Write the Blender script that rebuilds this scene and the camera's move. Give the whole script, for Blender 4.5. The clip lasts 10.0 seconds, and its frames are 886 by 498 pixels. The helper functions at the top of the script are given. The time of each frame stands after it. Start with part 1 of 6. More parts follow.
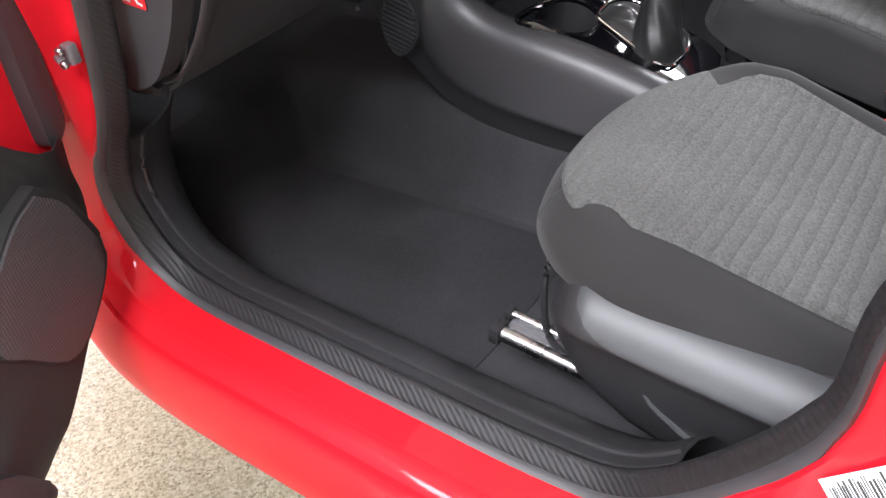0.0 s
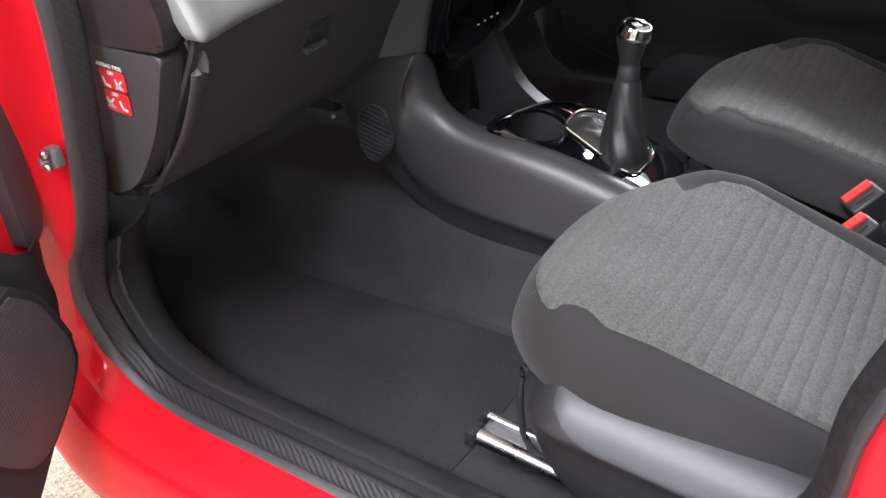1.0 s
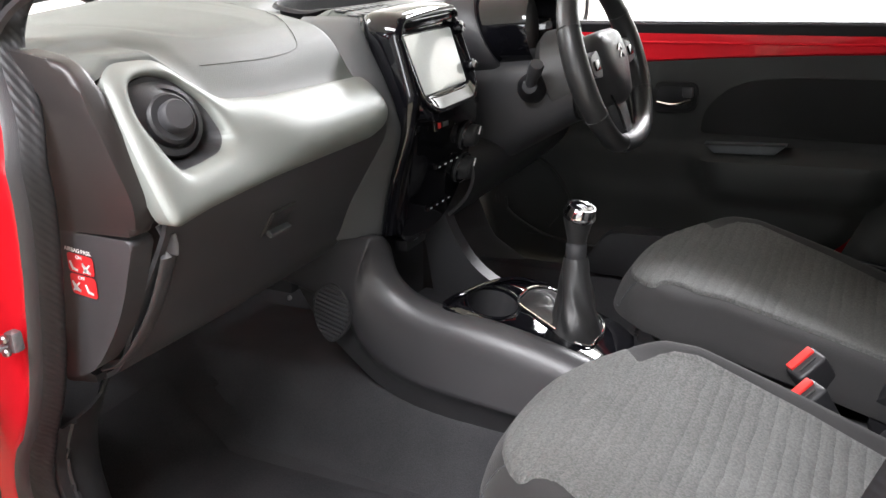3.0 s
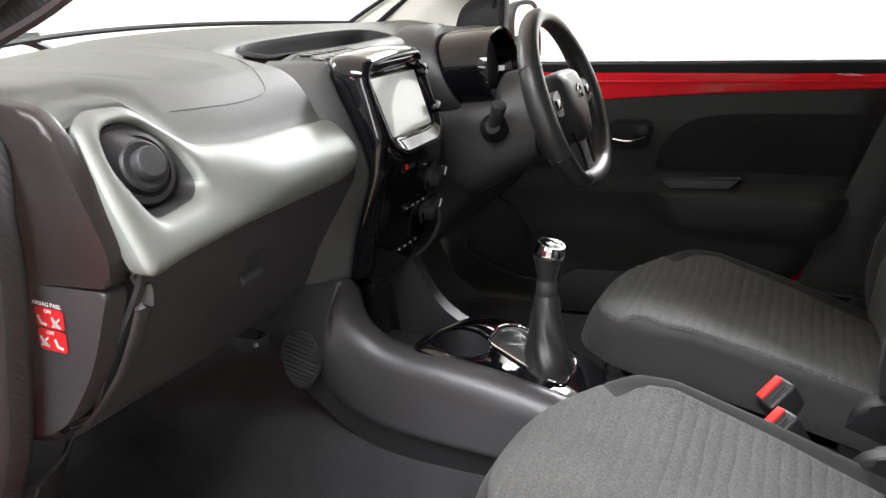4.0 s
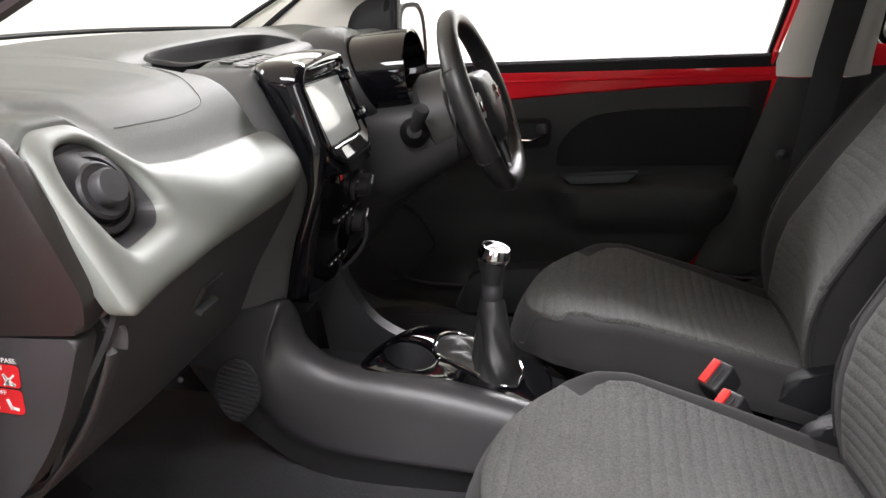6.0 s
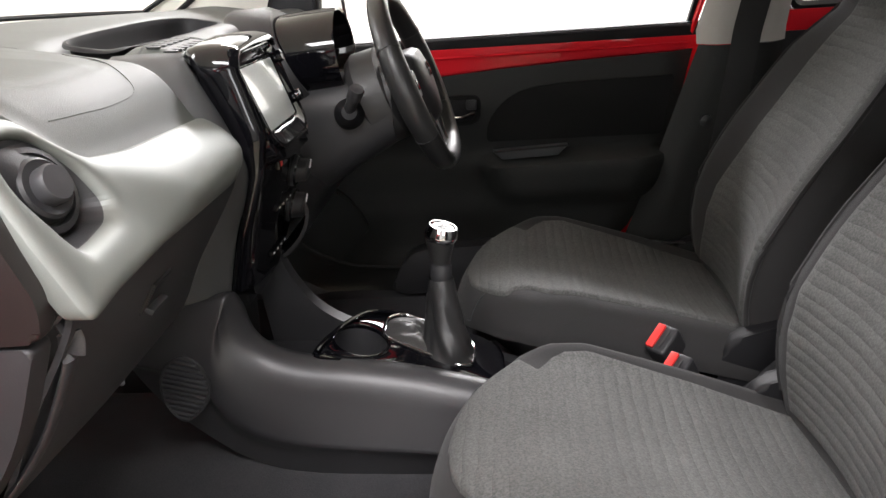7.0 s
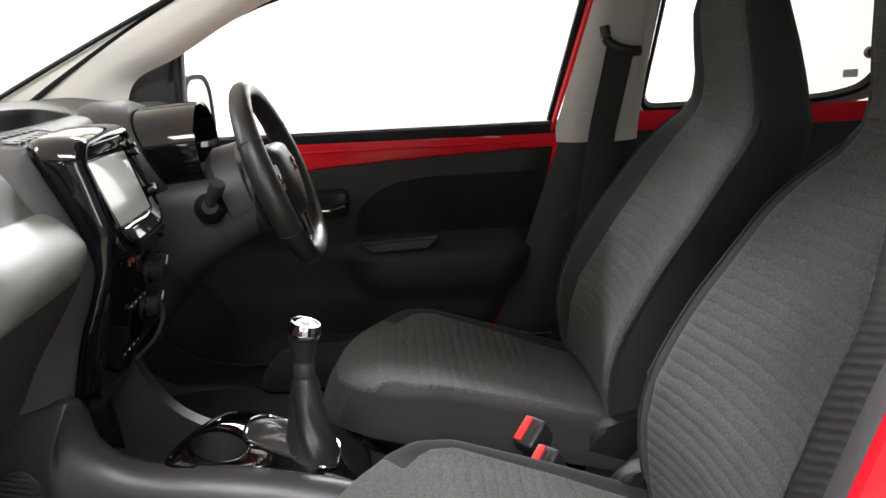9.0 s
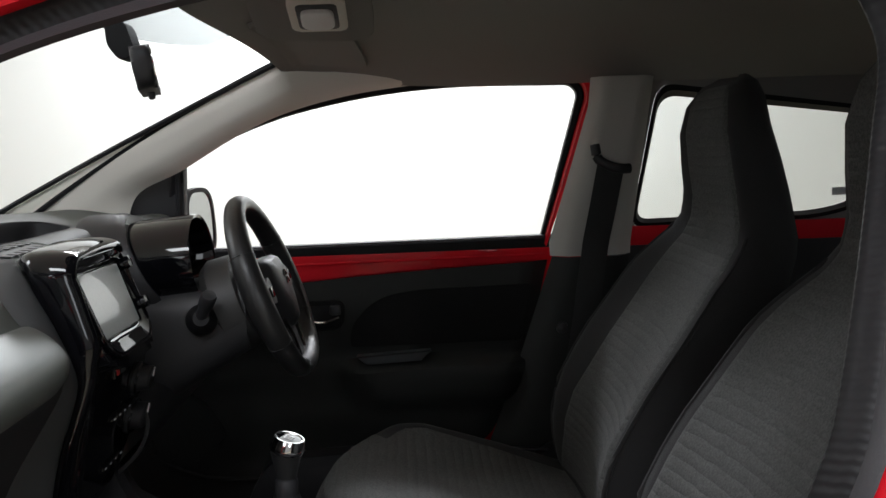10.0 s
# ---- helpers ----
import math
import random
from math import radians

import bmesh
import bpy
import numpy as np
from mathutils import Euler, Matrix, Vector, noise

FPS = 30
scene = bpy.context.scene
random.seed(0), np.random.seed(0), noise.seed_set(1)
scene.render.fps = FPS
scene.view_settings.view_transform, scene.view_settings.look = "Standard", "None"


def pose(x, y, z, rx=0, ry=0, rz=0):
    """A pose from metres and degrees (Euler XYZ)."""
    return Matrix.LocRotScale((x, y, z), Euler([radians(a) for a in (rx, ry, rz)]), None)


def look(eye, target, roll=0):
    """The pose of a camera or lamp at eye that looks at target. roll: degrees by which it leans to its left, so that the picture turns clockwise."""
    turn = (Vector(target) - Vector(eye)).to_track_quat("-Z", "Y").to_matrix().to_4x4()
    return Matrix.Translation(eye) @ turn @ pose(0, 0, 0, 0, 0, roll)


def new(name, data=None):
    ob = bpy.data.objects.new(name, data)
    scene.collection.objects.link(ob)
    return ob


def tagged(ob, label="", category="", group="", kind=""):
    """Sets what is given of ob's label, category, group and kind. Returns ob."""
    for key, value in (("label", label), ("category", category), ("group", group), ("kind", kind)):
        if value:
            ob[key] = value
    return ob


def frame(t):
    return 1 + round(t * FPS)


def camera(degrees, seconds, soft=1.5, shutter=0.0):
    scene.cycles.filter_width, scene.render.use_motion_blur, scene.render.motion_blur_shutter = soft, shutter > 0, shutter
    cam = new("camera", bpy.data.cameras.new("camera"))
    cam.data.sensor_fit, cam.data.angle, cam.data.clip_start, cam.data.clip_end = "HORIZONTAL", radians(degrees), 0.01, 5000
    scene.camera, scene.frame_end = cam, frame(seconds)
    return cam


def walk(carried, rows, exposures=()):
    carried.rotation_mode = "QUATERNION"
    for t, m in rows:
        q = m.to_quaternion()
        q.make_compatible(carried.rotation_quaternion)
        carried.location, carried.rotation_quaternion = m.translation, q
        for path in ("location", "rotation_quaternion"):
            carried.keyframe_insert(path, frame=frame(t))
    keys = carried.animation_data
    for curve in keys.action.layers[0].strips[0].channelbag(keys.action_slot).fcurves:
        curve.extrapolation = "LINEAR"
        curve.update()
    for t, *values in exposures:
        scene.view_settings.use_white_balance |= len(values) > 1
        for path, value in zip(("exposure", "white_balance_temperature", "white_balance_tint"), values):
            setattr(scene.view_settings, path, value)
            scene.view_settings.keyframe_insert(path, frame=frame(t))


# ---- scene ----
cam = camera(56.3, 10.0)
PATH = [
    (0, (0.412, -1.152, 1.143), (-0.515, 0.069, -0.141), -5.6),
    (0.5, (0.413, -1.162, 1.145), (-0.513, 0.151, -0.046), -4.4),
    (1, (0.407, -1.169, 1.148), (-0.52, 0.23, 0.06), -3.4),
    (1.5, (0.404, -1.174, 1.154), (-0.516, 0.299, 0.162), -3.2),
    (2, (0.403, -1.18, 1.156), (-0.515, 0.36, 0.27), -2.9),
    (2.5, (0.397, -1.189, 1.155), (-0.509, 0.409, 0.365), -2.5),
    (3, (0.391, -1.2, 1.152), (-0.492, 0.45, 0.445), -2.3),
    (4.5, (0.317, -1.218, 1.154), (-0.385, 0.555, 0.55), -2.8),
    (5, (0.27, -1.225, 1.153), (-0.347, 0.579, 0.55), -2.9),
    (6.5, (0.139, -1.215, 1.154), (-0.142, 0.655, 0.503), -3.3),
    (7, (0.121, -1.212, 1.152), (-0.066, 0.658, 0.466), -4.1),
    (7.5, (0.121, -1.211, 1.151), (0.025, 0.667, 0.47), -4.0),
    (8, (0.123, -1.208, 1.151), (0.109, 0.685, 0.506), -3.1),
    (8.5, (0.135, -1.204, 1.149), (0.188, 0.709, 0.569), -2.3),
    (9, (0.15, -1.197, 1.153), (0.254, 0.739, 0.66), -2.3),
    (9.5, (0.163, -1.198, 1.159), (0.279, 0.762, 0.778), -2.0),
    (10, (0.184, -1.205, 1.163), (0.277, 0.779, 0.927), -1.9),
]
EXPOSURE = [(0.0, 0.1, 6250, 12), (2.0, 0.2, 6300, 12), (3.0, 0.3, 6400, 10), (4.5, -0.05, 6450, 9), (6.5, -0.2, 6600, 11), (8.5, -0.15, 6650, 11), (9.2, -0.5, 6450, 9), (10.0, -1.5, 6250, 8)]
walk(cam, [(t, look(eye, target, roll)) for t, eye, target, roll in PATH], EXPOSURE)

# booth lamps: x, y, watts
LIGHTS = [(0.0, -2.6, 320), (0.0, 3.8, 640), (-4.2, 0.0, 160), (3.6, 0.0, 230)]
# added fill panels out of view on the south wall: x, y, turn, watts
FILL_PANELS = [(-1.6, -4.983, 0, 34), (1.8, -4.983, 0, 16)]
DOOR_ANGLE = 70
DOOR_HINGE = (-0.512, -0.760, 0.36)
world = bpy.data.worlds.new("booth_air")
world.use_nodes = True
world.node_tree.nodes["Background"].inputs["Color"].default_value = (1.0, 1.0, 1.0, 1)
world.node_tree.nodes["Background"].inputs["Strength"].default_value = 0.05
scene.world = world

# ---------- materials ----------
def surface(name, color, rough=0.5, metal=0.0, grain=0.0, scale=400.0, vary=0.12, stain=6.0, coat=0.0, spec=0.5, sheen=0.0):
    """A plain surface with fine grain in the relief and two scales of tone."""
    m = bpy.data.materials.new(name)
    m.use_nodes = True
    nt = m.node_tree
    n, l = nt.nodes, nt.links
    b = n["Principled BSDF"]
    b.inputs["Roughness"].default_value = rough
    b.inputs["Metallic"].default_value = metal
    b.inputs["Coat Weight"].default_value = coat
    b.inputs["Coat Roughness"].default_value = 0.04
    b.inputs["Specular IOR Level"].default_value = spec
    b.inputs["Sheen Weight"].default_value = sheen
    tc = n.new("ShaderNodeTexCoord")
    big = n.new("ShaderNodeTexNoise")
    big.inputs["Scale"].default_value = stain
    big.inputs["Detail"].default_value = 4
    fine = n.new("ShaderNodeTexNoise")
    fine.inputs["Scale"].default_value = scale
    fine.inputs["Detail"].default_value = 2
    l.new(tc.outputs["Object"], big.inputs["Vector"])
    l.new(tc.outputs["Object"], fine.inputs["Vector"])
    add = n.new("ShaderNodeMath")
    add.operation = "ADD"
    l.new(big.outputs["Fac"], add.inputs[0])
    l.new(fine.outputs["Fac"], add.inputs[1])
    ramp = n.new("ShaderNodeMapRange")
    ramp.inputs["From Min"].default_value = 0.6
    ramp.inputs["From Max"].default_value = 1.4
    ramp.inputs["To Min"].default_value = 1 - vary
    ramp.inputs["To Max"].default_value = 1 + vary
    l.new(add.outputs[0], ramp.inputs["Value"])
    mul = n.new("ShaderNodeVectorMath")
    mul.operation = "SCALE"
    mul.inputs[0].default_value = color
    l.new(ramp.outputs["Result"], mul.inputs["Scale"])
    l.new(mul.outputs["Vector"], b.inputs["Base Color"])
    rr = n.new("ShaderNodeMapRange")
    rr.inputs["To Min"].default_value = rough * 0.85
    rr.inputs["To Max"].default_value = min(1.0, rough * 1.15)
    l.new(big.outputs["Fac"], rr.inputs["Value"])
    l.new(rr.outputs["Result"], b.inputs["Roughness"])
    if grain:
        bump = n.new("ShaderNodeBump")
        bump.inputs["Strength"].default_value = grain
        bump.inputs["Distance"].default_value = 0.0006
        l.new(fine.outputs["Fac"], bump.inputs["Height"])
        l.new(bump.outputs["Normal"], b.inputs["Normal"])
    return m


def woven(name, dark, light, along, rib, depth, mix=0.5):
    """Melange upholstery cloth with quilted ribs that run across the given axis."""
    m = surface(name, light, 0.95, 0, 0, 700, 0.1, 3, 0, 0.2, 0.05)
    nt = m.node_tree
    n, l = nt.nodes, nt.links
    b = n["Principled BSDF"]
    tc = n["Texture Coordinate"]
    spot = n.new("ShaderNodeTexNoise")
    spot.inputs["Scale"].default_value = 300
    spot.inputs["Detail"].default_value = 3
    spot.inputs["Roughness"].default_value = 0.7
    l.new(tc.outputs["Object"], spot.inputs["Vector"])
    ramp = n.new("ShaderNodeValToRGB")
    ramp.color_ramp.elements[0].position, ramp.color_ramp.elements[0].color = 0.36, (*dark, 1)
    ramp.color_ramp.elements[1].position, ramp.color_ramp.elements[1].color = 0.64, (*light, 1)
    l.new(spot.outputs["Fac"], ramp.inputs["Fac"])
    wear = n.new("ShaderNodeTexNoise")
    wear.inputs["Scale"].default_value = 9
    l.new(tc.outputs["Object"], wear.inputs["Vector"])
    rng = n.new("ShaderNodeMapRange")
    rng.inputs["To Min"].default_value, rng.inputs["To Max"].default_value = 0.8, 1.2
    l.new(wear.outputs["Fac"], rng.inputs["Value"])
    mul = n.new("ShaderNodeVectorMath")
    mul.operation = "SCALE"
    l.new(ramp.outputs["Color"], mul.inputs[0])
    l.new(rng.outputs["Result"], mul.inputs["Scale"])
    l.new(mul.outputs["Vector"], b.inputs["Base Color"])
    wave = n.new("ShaderNodeTexWave")
    wave.wave_type, wave.bands_direction, wave.wave_profile = "BANDS", along, "SIN"
    wave.inputs["Scale"].default_value = 0.314 / rib
    wave.inputs["Distortion"].default_value = 1.2
    wave.inputs["Detail"].default_value = 1.0
    wave.inputs["Detail Scale"].default_value = 1.6
    l.new(tc.outputs["Object"], wave.inputs["Vector"])
    b1 = n.new("ShaderNodeBump")
    b1.inputs["Strength"].default_value = depth
    b1.inputs["Distance"].default_value = 0.004
    pw = n.new("ShaderNodeMath")
    pw.operation = "POWER"
    pw.inputs[1].default_value = 0.35
    l.new(wave.outputs["Fac"], pw.inputs[0])
    l.new(pw.outputs[0], b1.inputs["Height"])
    b2 = n.new("ShaderNodeBump")
    b2.inputs["Strength"].default_value = 0.5
    b2.inputs["Distance"].default_value = 0.0012
    l.new(spot.outputs["Fac"], b2.inputs["Height"])
    l.new(b1.outputs["Normal"], b2.inputs["Normal"])
    l.new(b2.outputs["Normal"], b.inputs["Normal"])
    return m


def pane_material(name, tint, gloss=0.03):
    m = bpy.data.materials.new(name)
    m.use_nodes = True
    nt = m.node_tree
    n, l = nt.nodes, nt.links
    n.remove(n["Principled BSDF"])
    t = n.new("ShaderNodeBsdfTransparent")
    t.inputs["Color"].default_value = (*tint, 1)
    g = n.new("ShaderNodeBsdfGlossy")
    g.inputs["Roughness"].default_value = 0.02
    mx = n.new("ShaderNodeMixShader")
    mx.inputs["Fac"].default_value = gloss
    l.new(t.outputs[0], mx.inputs[1])
    l.new(g.outputs[0], mx.inputs[2])
    l.new(mx.outputs[0], n["Material Output"].inputs["Surface"])
    return m


def glow(name, color, strength):
    m = bpy.data.materials.new(name)
    m.use_nodes = True
    b = m.node_tree.nodes["Principled BSDF"]
    b.inputs["Base Color"].default_value = (*color, 1)
    b.inputs["Emission Color"].default_value = (*color, 1)
    b.inputs["Emission Strength"].default_value = strength
    return m


def resin_floor():
    m = surface("speckled resin", (0.40, 0.36, 0.26), 0.30, 0, 0.25, 160, 0.1, 2, 0.5)
    nt = m.node_tree
    n, l = nt.nodes, nt.links
    v = n.new("ShaderNodeTexVoronoi")
    v.inputs["Scale"].default_value = 260
    l.new(n["Texture Coordinate"].outputs["Object"], v.inputs["Vector"])
    ramp = n.new("ShaderNodeValToRGB")
    e = ramp.color_ramp.elements
    e[0].position, e[0].color = 0.0, (0.13, 0.115, 0.075, 1)
    e[1].position, e[1].color = 1.0, (0.50, 0.46, 0.36, 1)
    mid = e.new(0.45)
    mid.color = (0.33, 0.295, 0.205, 1)
    l.new(v.outputs["Color"], ramp.inputs["Fac"])
    l.new(ramp.outputs["Color"], n["Principled BSDF"].inputs["Base Color"])
    return m


RED = surface("red car paint", (0.60, 0.009, 0.018), 0.5, 0.0, 0.0, 900, 0.06, 4, 0.36, 0.1)
PLASTIC = surface("grained black plastic", (0.023, 0.023, 0.0245), 0.44, 0, 0.35, 900, 0.1, 5, 0, 0.36)
SOFT = surface("soft touch dash skin", (0.062, 0.068, 0.061), 0.58, 0, 0.6, 700, 0.08, 5)
GREYPL = surface("charcoal side plastic", (0.039, 0.039, 0.042), 0.46, 0, 0.3, 900, 0.08, 5)
SEATTRIM = surface("grey seat side plastic", (0.046, 0.050, 0.053), 0.45, 0, 0.3, 900, 0.08, 5)
SILVER = surface("satin silver trim", (0.165, 0.176, 0.163), 0.50, 0.42, 0.15, 900, 0.06, 5)
CONSOLE = surface("grained console plastic", (0.031, 0.0305, 0.032), 0.40, 0, 0.3, 900, 0.1, 5)
TOWER = surface("charcoal tower plastic", (0.060, 0.062, 0.062), 0.48, 0, 0.3, 900, 0.08, 5)
GLOSS = surface("piano black", (0.003, 0.003, 0.004), 0.05, 0, 0, 300, 0.1, 4, 0.45, 0.25)
CHROME = surface("chrome", (0.75, 0.75, 0.76), 0.08, 1.0, 0, 300, 0.03, 4)
STEEL = surface("zinc plated steel", (0.42, 0.42, 0.43), 0.32, 1.0, 0.1, 300, 0.2, 20)
CASTING = surface("grey cast hinge metal", (0.20, 0.20, 0.21), 0.5, 0.6, 0.4, 200, 0.2, 30)
RUBBER = surface("black rubber", (0.010, 0.010, 0.011), 0.55, 0, 0.5, 500, 0.15, 8, 0, 0.2)
RIBBED = surface("ribbed black rubber", (0.013, 0.013, 0.014), 0.5, 0, 0, 500, 0.12, 8, 0, 0.3)


def ribs(m, pitch):
    """Fine cross ribs in the relief, along the diagonal of the axes."""
    n, l = m.node_tree.nodes, m.node_tree.links
    w = n.new("ShaderNodeTexWave")
    w.wave_type, w.bands_direction = "BANDS", "DIAGONAL"
    w.inputs["Scale"].default_value = 0.314 / pitch
    l.new(n["Texture Coordinate"].outputs["Object"], w.inputs["Vector"])
    b = n.new("ShaderNodeBump")
    b.inputs["Strength"].default_value, b.inputs["Distance"].default_value = 0.35, 0.0012
    l.new(w.outputs["Fac"], b.inputs["Height"])
    l.new(b.outputs["Normal"], n["Principled BSDF"].inputs["Normal"])


ribs(RIBBED, 0.0055)
CARPET = surface("charcoal carpet", (0.036, 0.036, 0.038), 1.0, 0, 1.0, 500, 0.35, 9, 0, 0.1, 0.05)
MATTING = surface("black tufted mat", (0.028, 0.028, 0.030), 1.0, 0, 1.0, 350, 0.35, 7, 0, 0.1, 0.05)
BLACKCLOTH = surface("black seat cloth", (0.024, 0.0235, 0.0235), 0.95, 0, 0.8, 800, 0.15, 6, 0, 0.15, 0.08)
CLOTH_X = woven("grey ribbed cushion cloth", (0.052, 0.053, 0.051), (0.098, 0.099, 0.095), "X", 0.019, 0.48)
CLOTH_Z = woven("grey ribbed backrest cloth", (0.052, 0.053, 0.051), (0.098, 0.099, 0.095), "Z", 0.017, 0.40)
LEATHER = surface("black leather", (0.018, 0.018, 0.018), 0.36, 0, 0.35, 350, 0.12, 8)
# Darker than pale felt: the dimness under the roof is put into this grey.
LINING = surface("shaded grey headlining felt", (0.24, 0.232, 0.22), 0.95, 0, 0.6, 500, 0.05, 3, 0, 0.1)
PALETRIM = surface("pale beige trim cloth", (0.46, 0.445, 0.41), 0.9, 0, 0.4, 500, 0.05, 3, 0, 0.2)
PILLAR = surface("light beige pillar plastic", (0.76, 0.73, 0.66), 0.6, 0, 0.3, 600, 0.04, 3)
BELT = surface("black belt webbing", (0.014, 0.014, 0.014), 0.7, 0, 0.8, 600, 0.15, 9)
BUCKLE_RED = surface("red buckle button", (0.72, 0.035, 0.03), 0.4, 0, 0.0, 300, 0.06, 9)
STICKER = surface("red printed label", (0.62, 0.02, 0.025), 0.45, 0, 0, 300, 0.05, 9)
WHITE = surface("white print", (0.80, 0.80, 0.80), 0.5, 0, 0, 300, 0.03, 9)
INK = surface("black print", (0.03, 0.03, 0.03), 0.5, 0, 0, 300, 0.05, 9)
PAPER = surface("white label paper", (0.78, 0.79, 0.80), 0.5, 0, 0, 300, 0.03, 9)
# Dark glass in itself; the reflected white booth is put into this pale base.
SCREEN = surface("display with painted reflection", (0.50, 0.53, 0.50), 0.22, 0, 0, 300, 0.05, 3, 1.0, 0.8)
WALLPAINT = surface("white booth paint", (0.84, 0.84, 0.83), 0.8, 0, 0.1, 60, 0.02, 0.6)
# Grey of the unseen south wall, chosen to send less light into the cabin.
BOUNCE_CUT = surface("grey paint that cuts bounce", (0.30, 0.30, 0.30), 0.8, 0, 0.1, 60, 0.04, 0.6)
RESIN = resin_floor()
GLASS = pane_material("clear car glass", (0.94, 0.97, 0.95))
TINT = pane_material("lightly tinted glass", (0.72, 0.76, 0.73))
MIRROR = surface("mirror silver", (0.86, 0.87, 0.87), 0.02, 1.0, 0, 300, 0.02, 3)
LAMPGLOW = glow("lit diffuser", (0.95, 0.98, 1.0), 6.0)

# ---------- helpers for shapes ----------
BASE = {}


def thing(name, base, label, category, kind="", group=""):
    ob = new(name)
    ob.location = base
    ob.empty_display_size = 0.05
    BASE[ob.name] = Vector(base)
    return tagged(ob, label, category, group, kind)


def part(name, bm, material, parent=None, label="", sharp=38):
    """Links a bmesh, given in car coordinates, as one mesh object under its thing or part."""
    bmesh.ops.recalc_face_normals(bm, faces=bm.faces)
    base = BASE[parent.name] if parent else Vector((0, 0, 0))
    lim = radians(sharp)
    for f in bm.faces:
        f.smooth = True
    for e in bm.edges:
        if len(e.link_faces) == 2 and e.calc_face_angle(0) > lim:
            e.smooth = False
    for v in bm.verts:
        v.co -= base
    me = bpy.data.meshes.new(name)
    bm.to_mesh(me)
    bm.free()
    me.materials.append(material)
    ob = new(name, me)
    if parent:
        ob.parent = parent
    BASE[ob.name] = base.copy()
    if label:
        tagged(ob, label)
    return ob


def single(name, bm, material, label, category, kind="", group=""):
    """A thing that is one mesh."""
    return tagged(part(name, bm, material), label, category, group, kind)


def grid(rows, loop_u=False, loop_v=False, cap=False):
    """A sheet through rows of points. loop_u closes each row, loop_v joins last row to first, cap closes the ends of a loop_u sheet."""
    bm = bmesh.new()
    vs = [[bm.verts.new(p) for p in r] for r in rows]
    nr, nc = len(rows), len(rows[0])
    for i in range(nr if loop_v else nr - 1):
        for j in range(nc if loop_u else nc - 1):
            a, b = vs[i], vs[(i + 1) % nr]
            bm.faces.new((a[j], a[(j + 1) % nc], b[(j + 1) % nc], b[j]))
    if cap:
        bm.faces.new(vs[0])
        bm.faces.new(list(reversed(vs[-1])))
    return bm


def join(*bms):
    out = bmesh.new()
    for b in bms:
        me = bpy.data.meshes.new("tmp")
        b.to_mesh(me)
        b.free()
        out.from_mesh(me)
        bpy.data.meshes.remove(me)
    return out


def thicken(bm, t):
    """Gives a sheet a thickness t against its normals."""
    bmesh.ops.recalc_face_normals(bm, faces=bm.faces)
    bmesh.ops.solidify(bm, geom=bm.faces[:], thickness=t)
    return bm


def fillet(pts, r, n=5):
    """Rounds the corners of a closed 2D outline. r: one radius or one per corner."""
    out = []
    k = len(pts)
    for i in range(k):
        p, a, b = Vector(pts[i]), Vector(pts[i - 1]), Vector(pts[(i + 1) % k])
        rad = r[i] if isinstance(r, (list, tuple)) else r
        u, v = (a - p), (b - p)
        rr = min(rad, u.length * 0.48, v.length * 0.48)
        if rr < 1e-5:
            out.append(tuple(p))
            continue
        s, e = p + u.normalized() * rr, p + v.normalized() * rr
        for j in range(n + 1):
            t = j / n
            q = s * (1 - t) ** 2 + p * 2 * t * (1 - t) + e * t ** 2
            out.append(tuple(q))
    return out


def resample(poly, n):
    """n points at even steps round a closed outline."""
    P = [Vector(p) for p in poly]
    seg = [(P[(i + 1) % len(P)] - P[i]).length for i in range(len(P))]
    total, out, i, done = sum(seg), [], 0, 0.0
    for k in range(n):
        want = total * k / n
        while done + seg[i] < want - 1e-9:
            done += seg[i]
            i += 1
        f = (want - done) / max(seg[i], 1e-9)
        out.append(tuple(P[i].lerp(P[(i + 1) % len(P)], f)))
    return out


def radial(poly, c, dirs):
    """Where rays from c, along the given directions, leave a closed outline."""
    out = []
    c = Vector(c)
    for d in dirs:
        d = Vector(d).normalized()
        best = 0.01
        for i in range(len(poly)):
            p, q = Vector(poly[i - 1]) - c, Vector(poly[i]) - c
            e = q - p
            den = d.x * e.y - d.y * e.x
            if abs(den) > 1e-12:
                s, u = (p.x * e.y - p.y * e.x) / den, (p.x * d.y - p.y * d.x) / den
                if s > 0 and -1e-6 <= u <= 1 + 1e-6:
                    best = s
        out.append((c.x + d.x * best, c.y + d.y * best))
    return out


def edge_distance(p, poly):
    """Distance of a point from a closed outline."""
    best = 1.0
    for i in range(len(poly)):
        ax, ay = poly[i - 1]
        bx, by = poly[i]
        dx, dy = bx - ax, by - ay
        k = max(0.0, min(1.0, ((p[0] - ax) * dx + (p[1] - ay) * dy) / max(1e-12, dx * dx + dy * dy)))
        best = min(best, math.hypot(ax + dx * k - p[0], ay + dy * k - p[1]))
    return best


def smooth_line(pts, n=8):
    """A smooth open curve through points of any dimension."""
    P = [np.array(p, float) for p in pts]
    P = [2 * P[0] - P[1]] + P + [2 * P[-1] - P[-2]]
    out = []
    for i in range(1, len(P) - 2):
        p0, p1, p2, p3 = P[i - 1], P[i], P[i + 1], P[i + 2]
        for j in range(n):
            t = j / n
            out.append(tuple(0.5 * (2 * p1 + (p2 - p0) * t + (2 * p0 - 5 * p1 + 4 * p2 - p3) * t * t + (3 * p1 - p0 - 3 * p2 + p3) * t ** 3)))
    out.append(tuple(P[-2]))
    return out


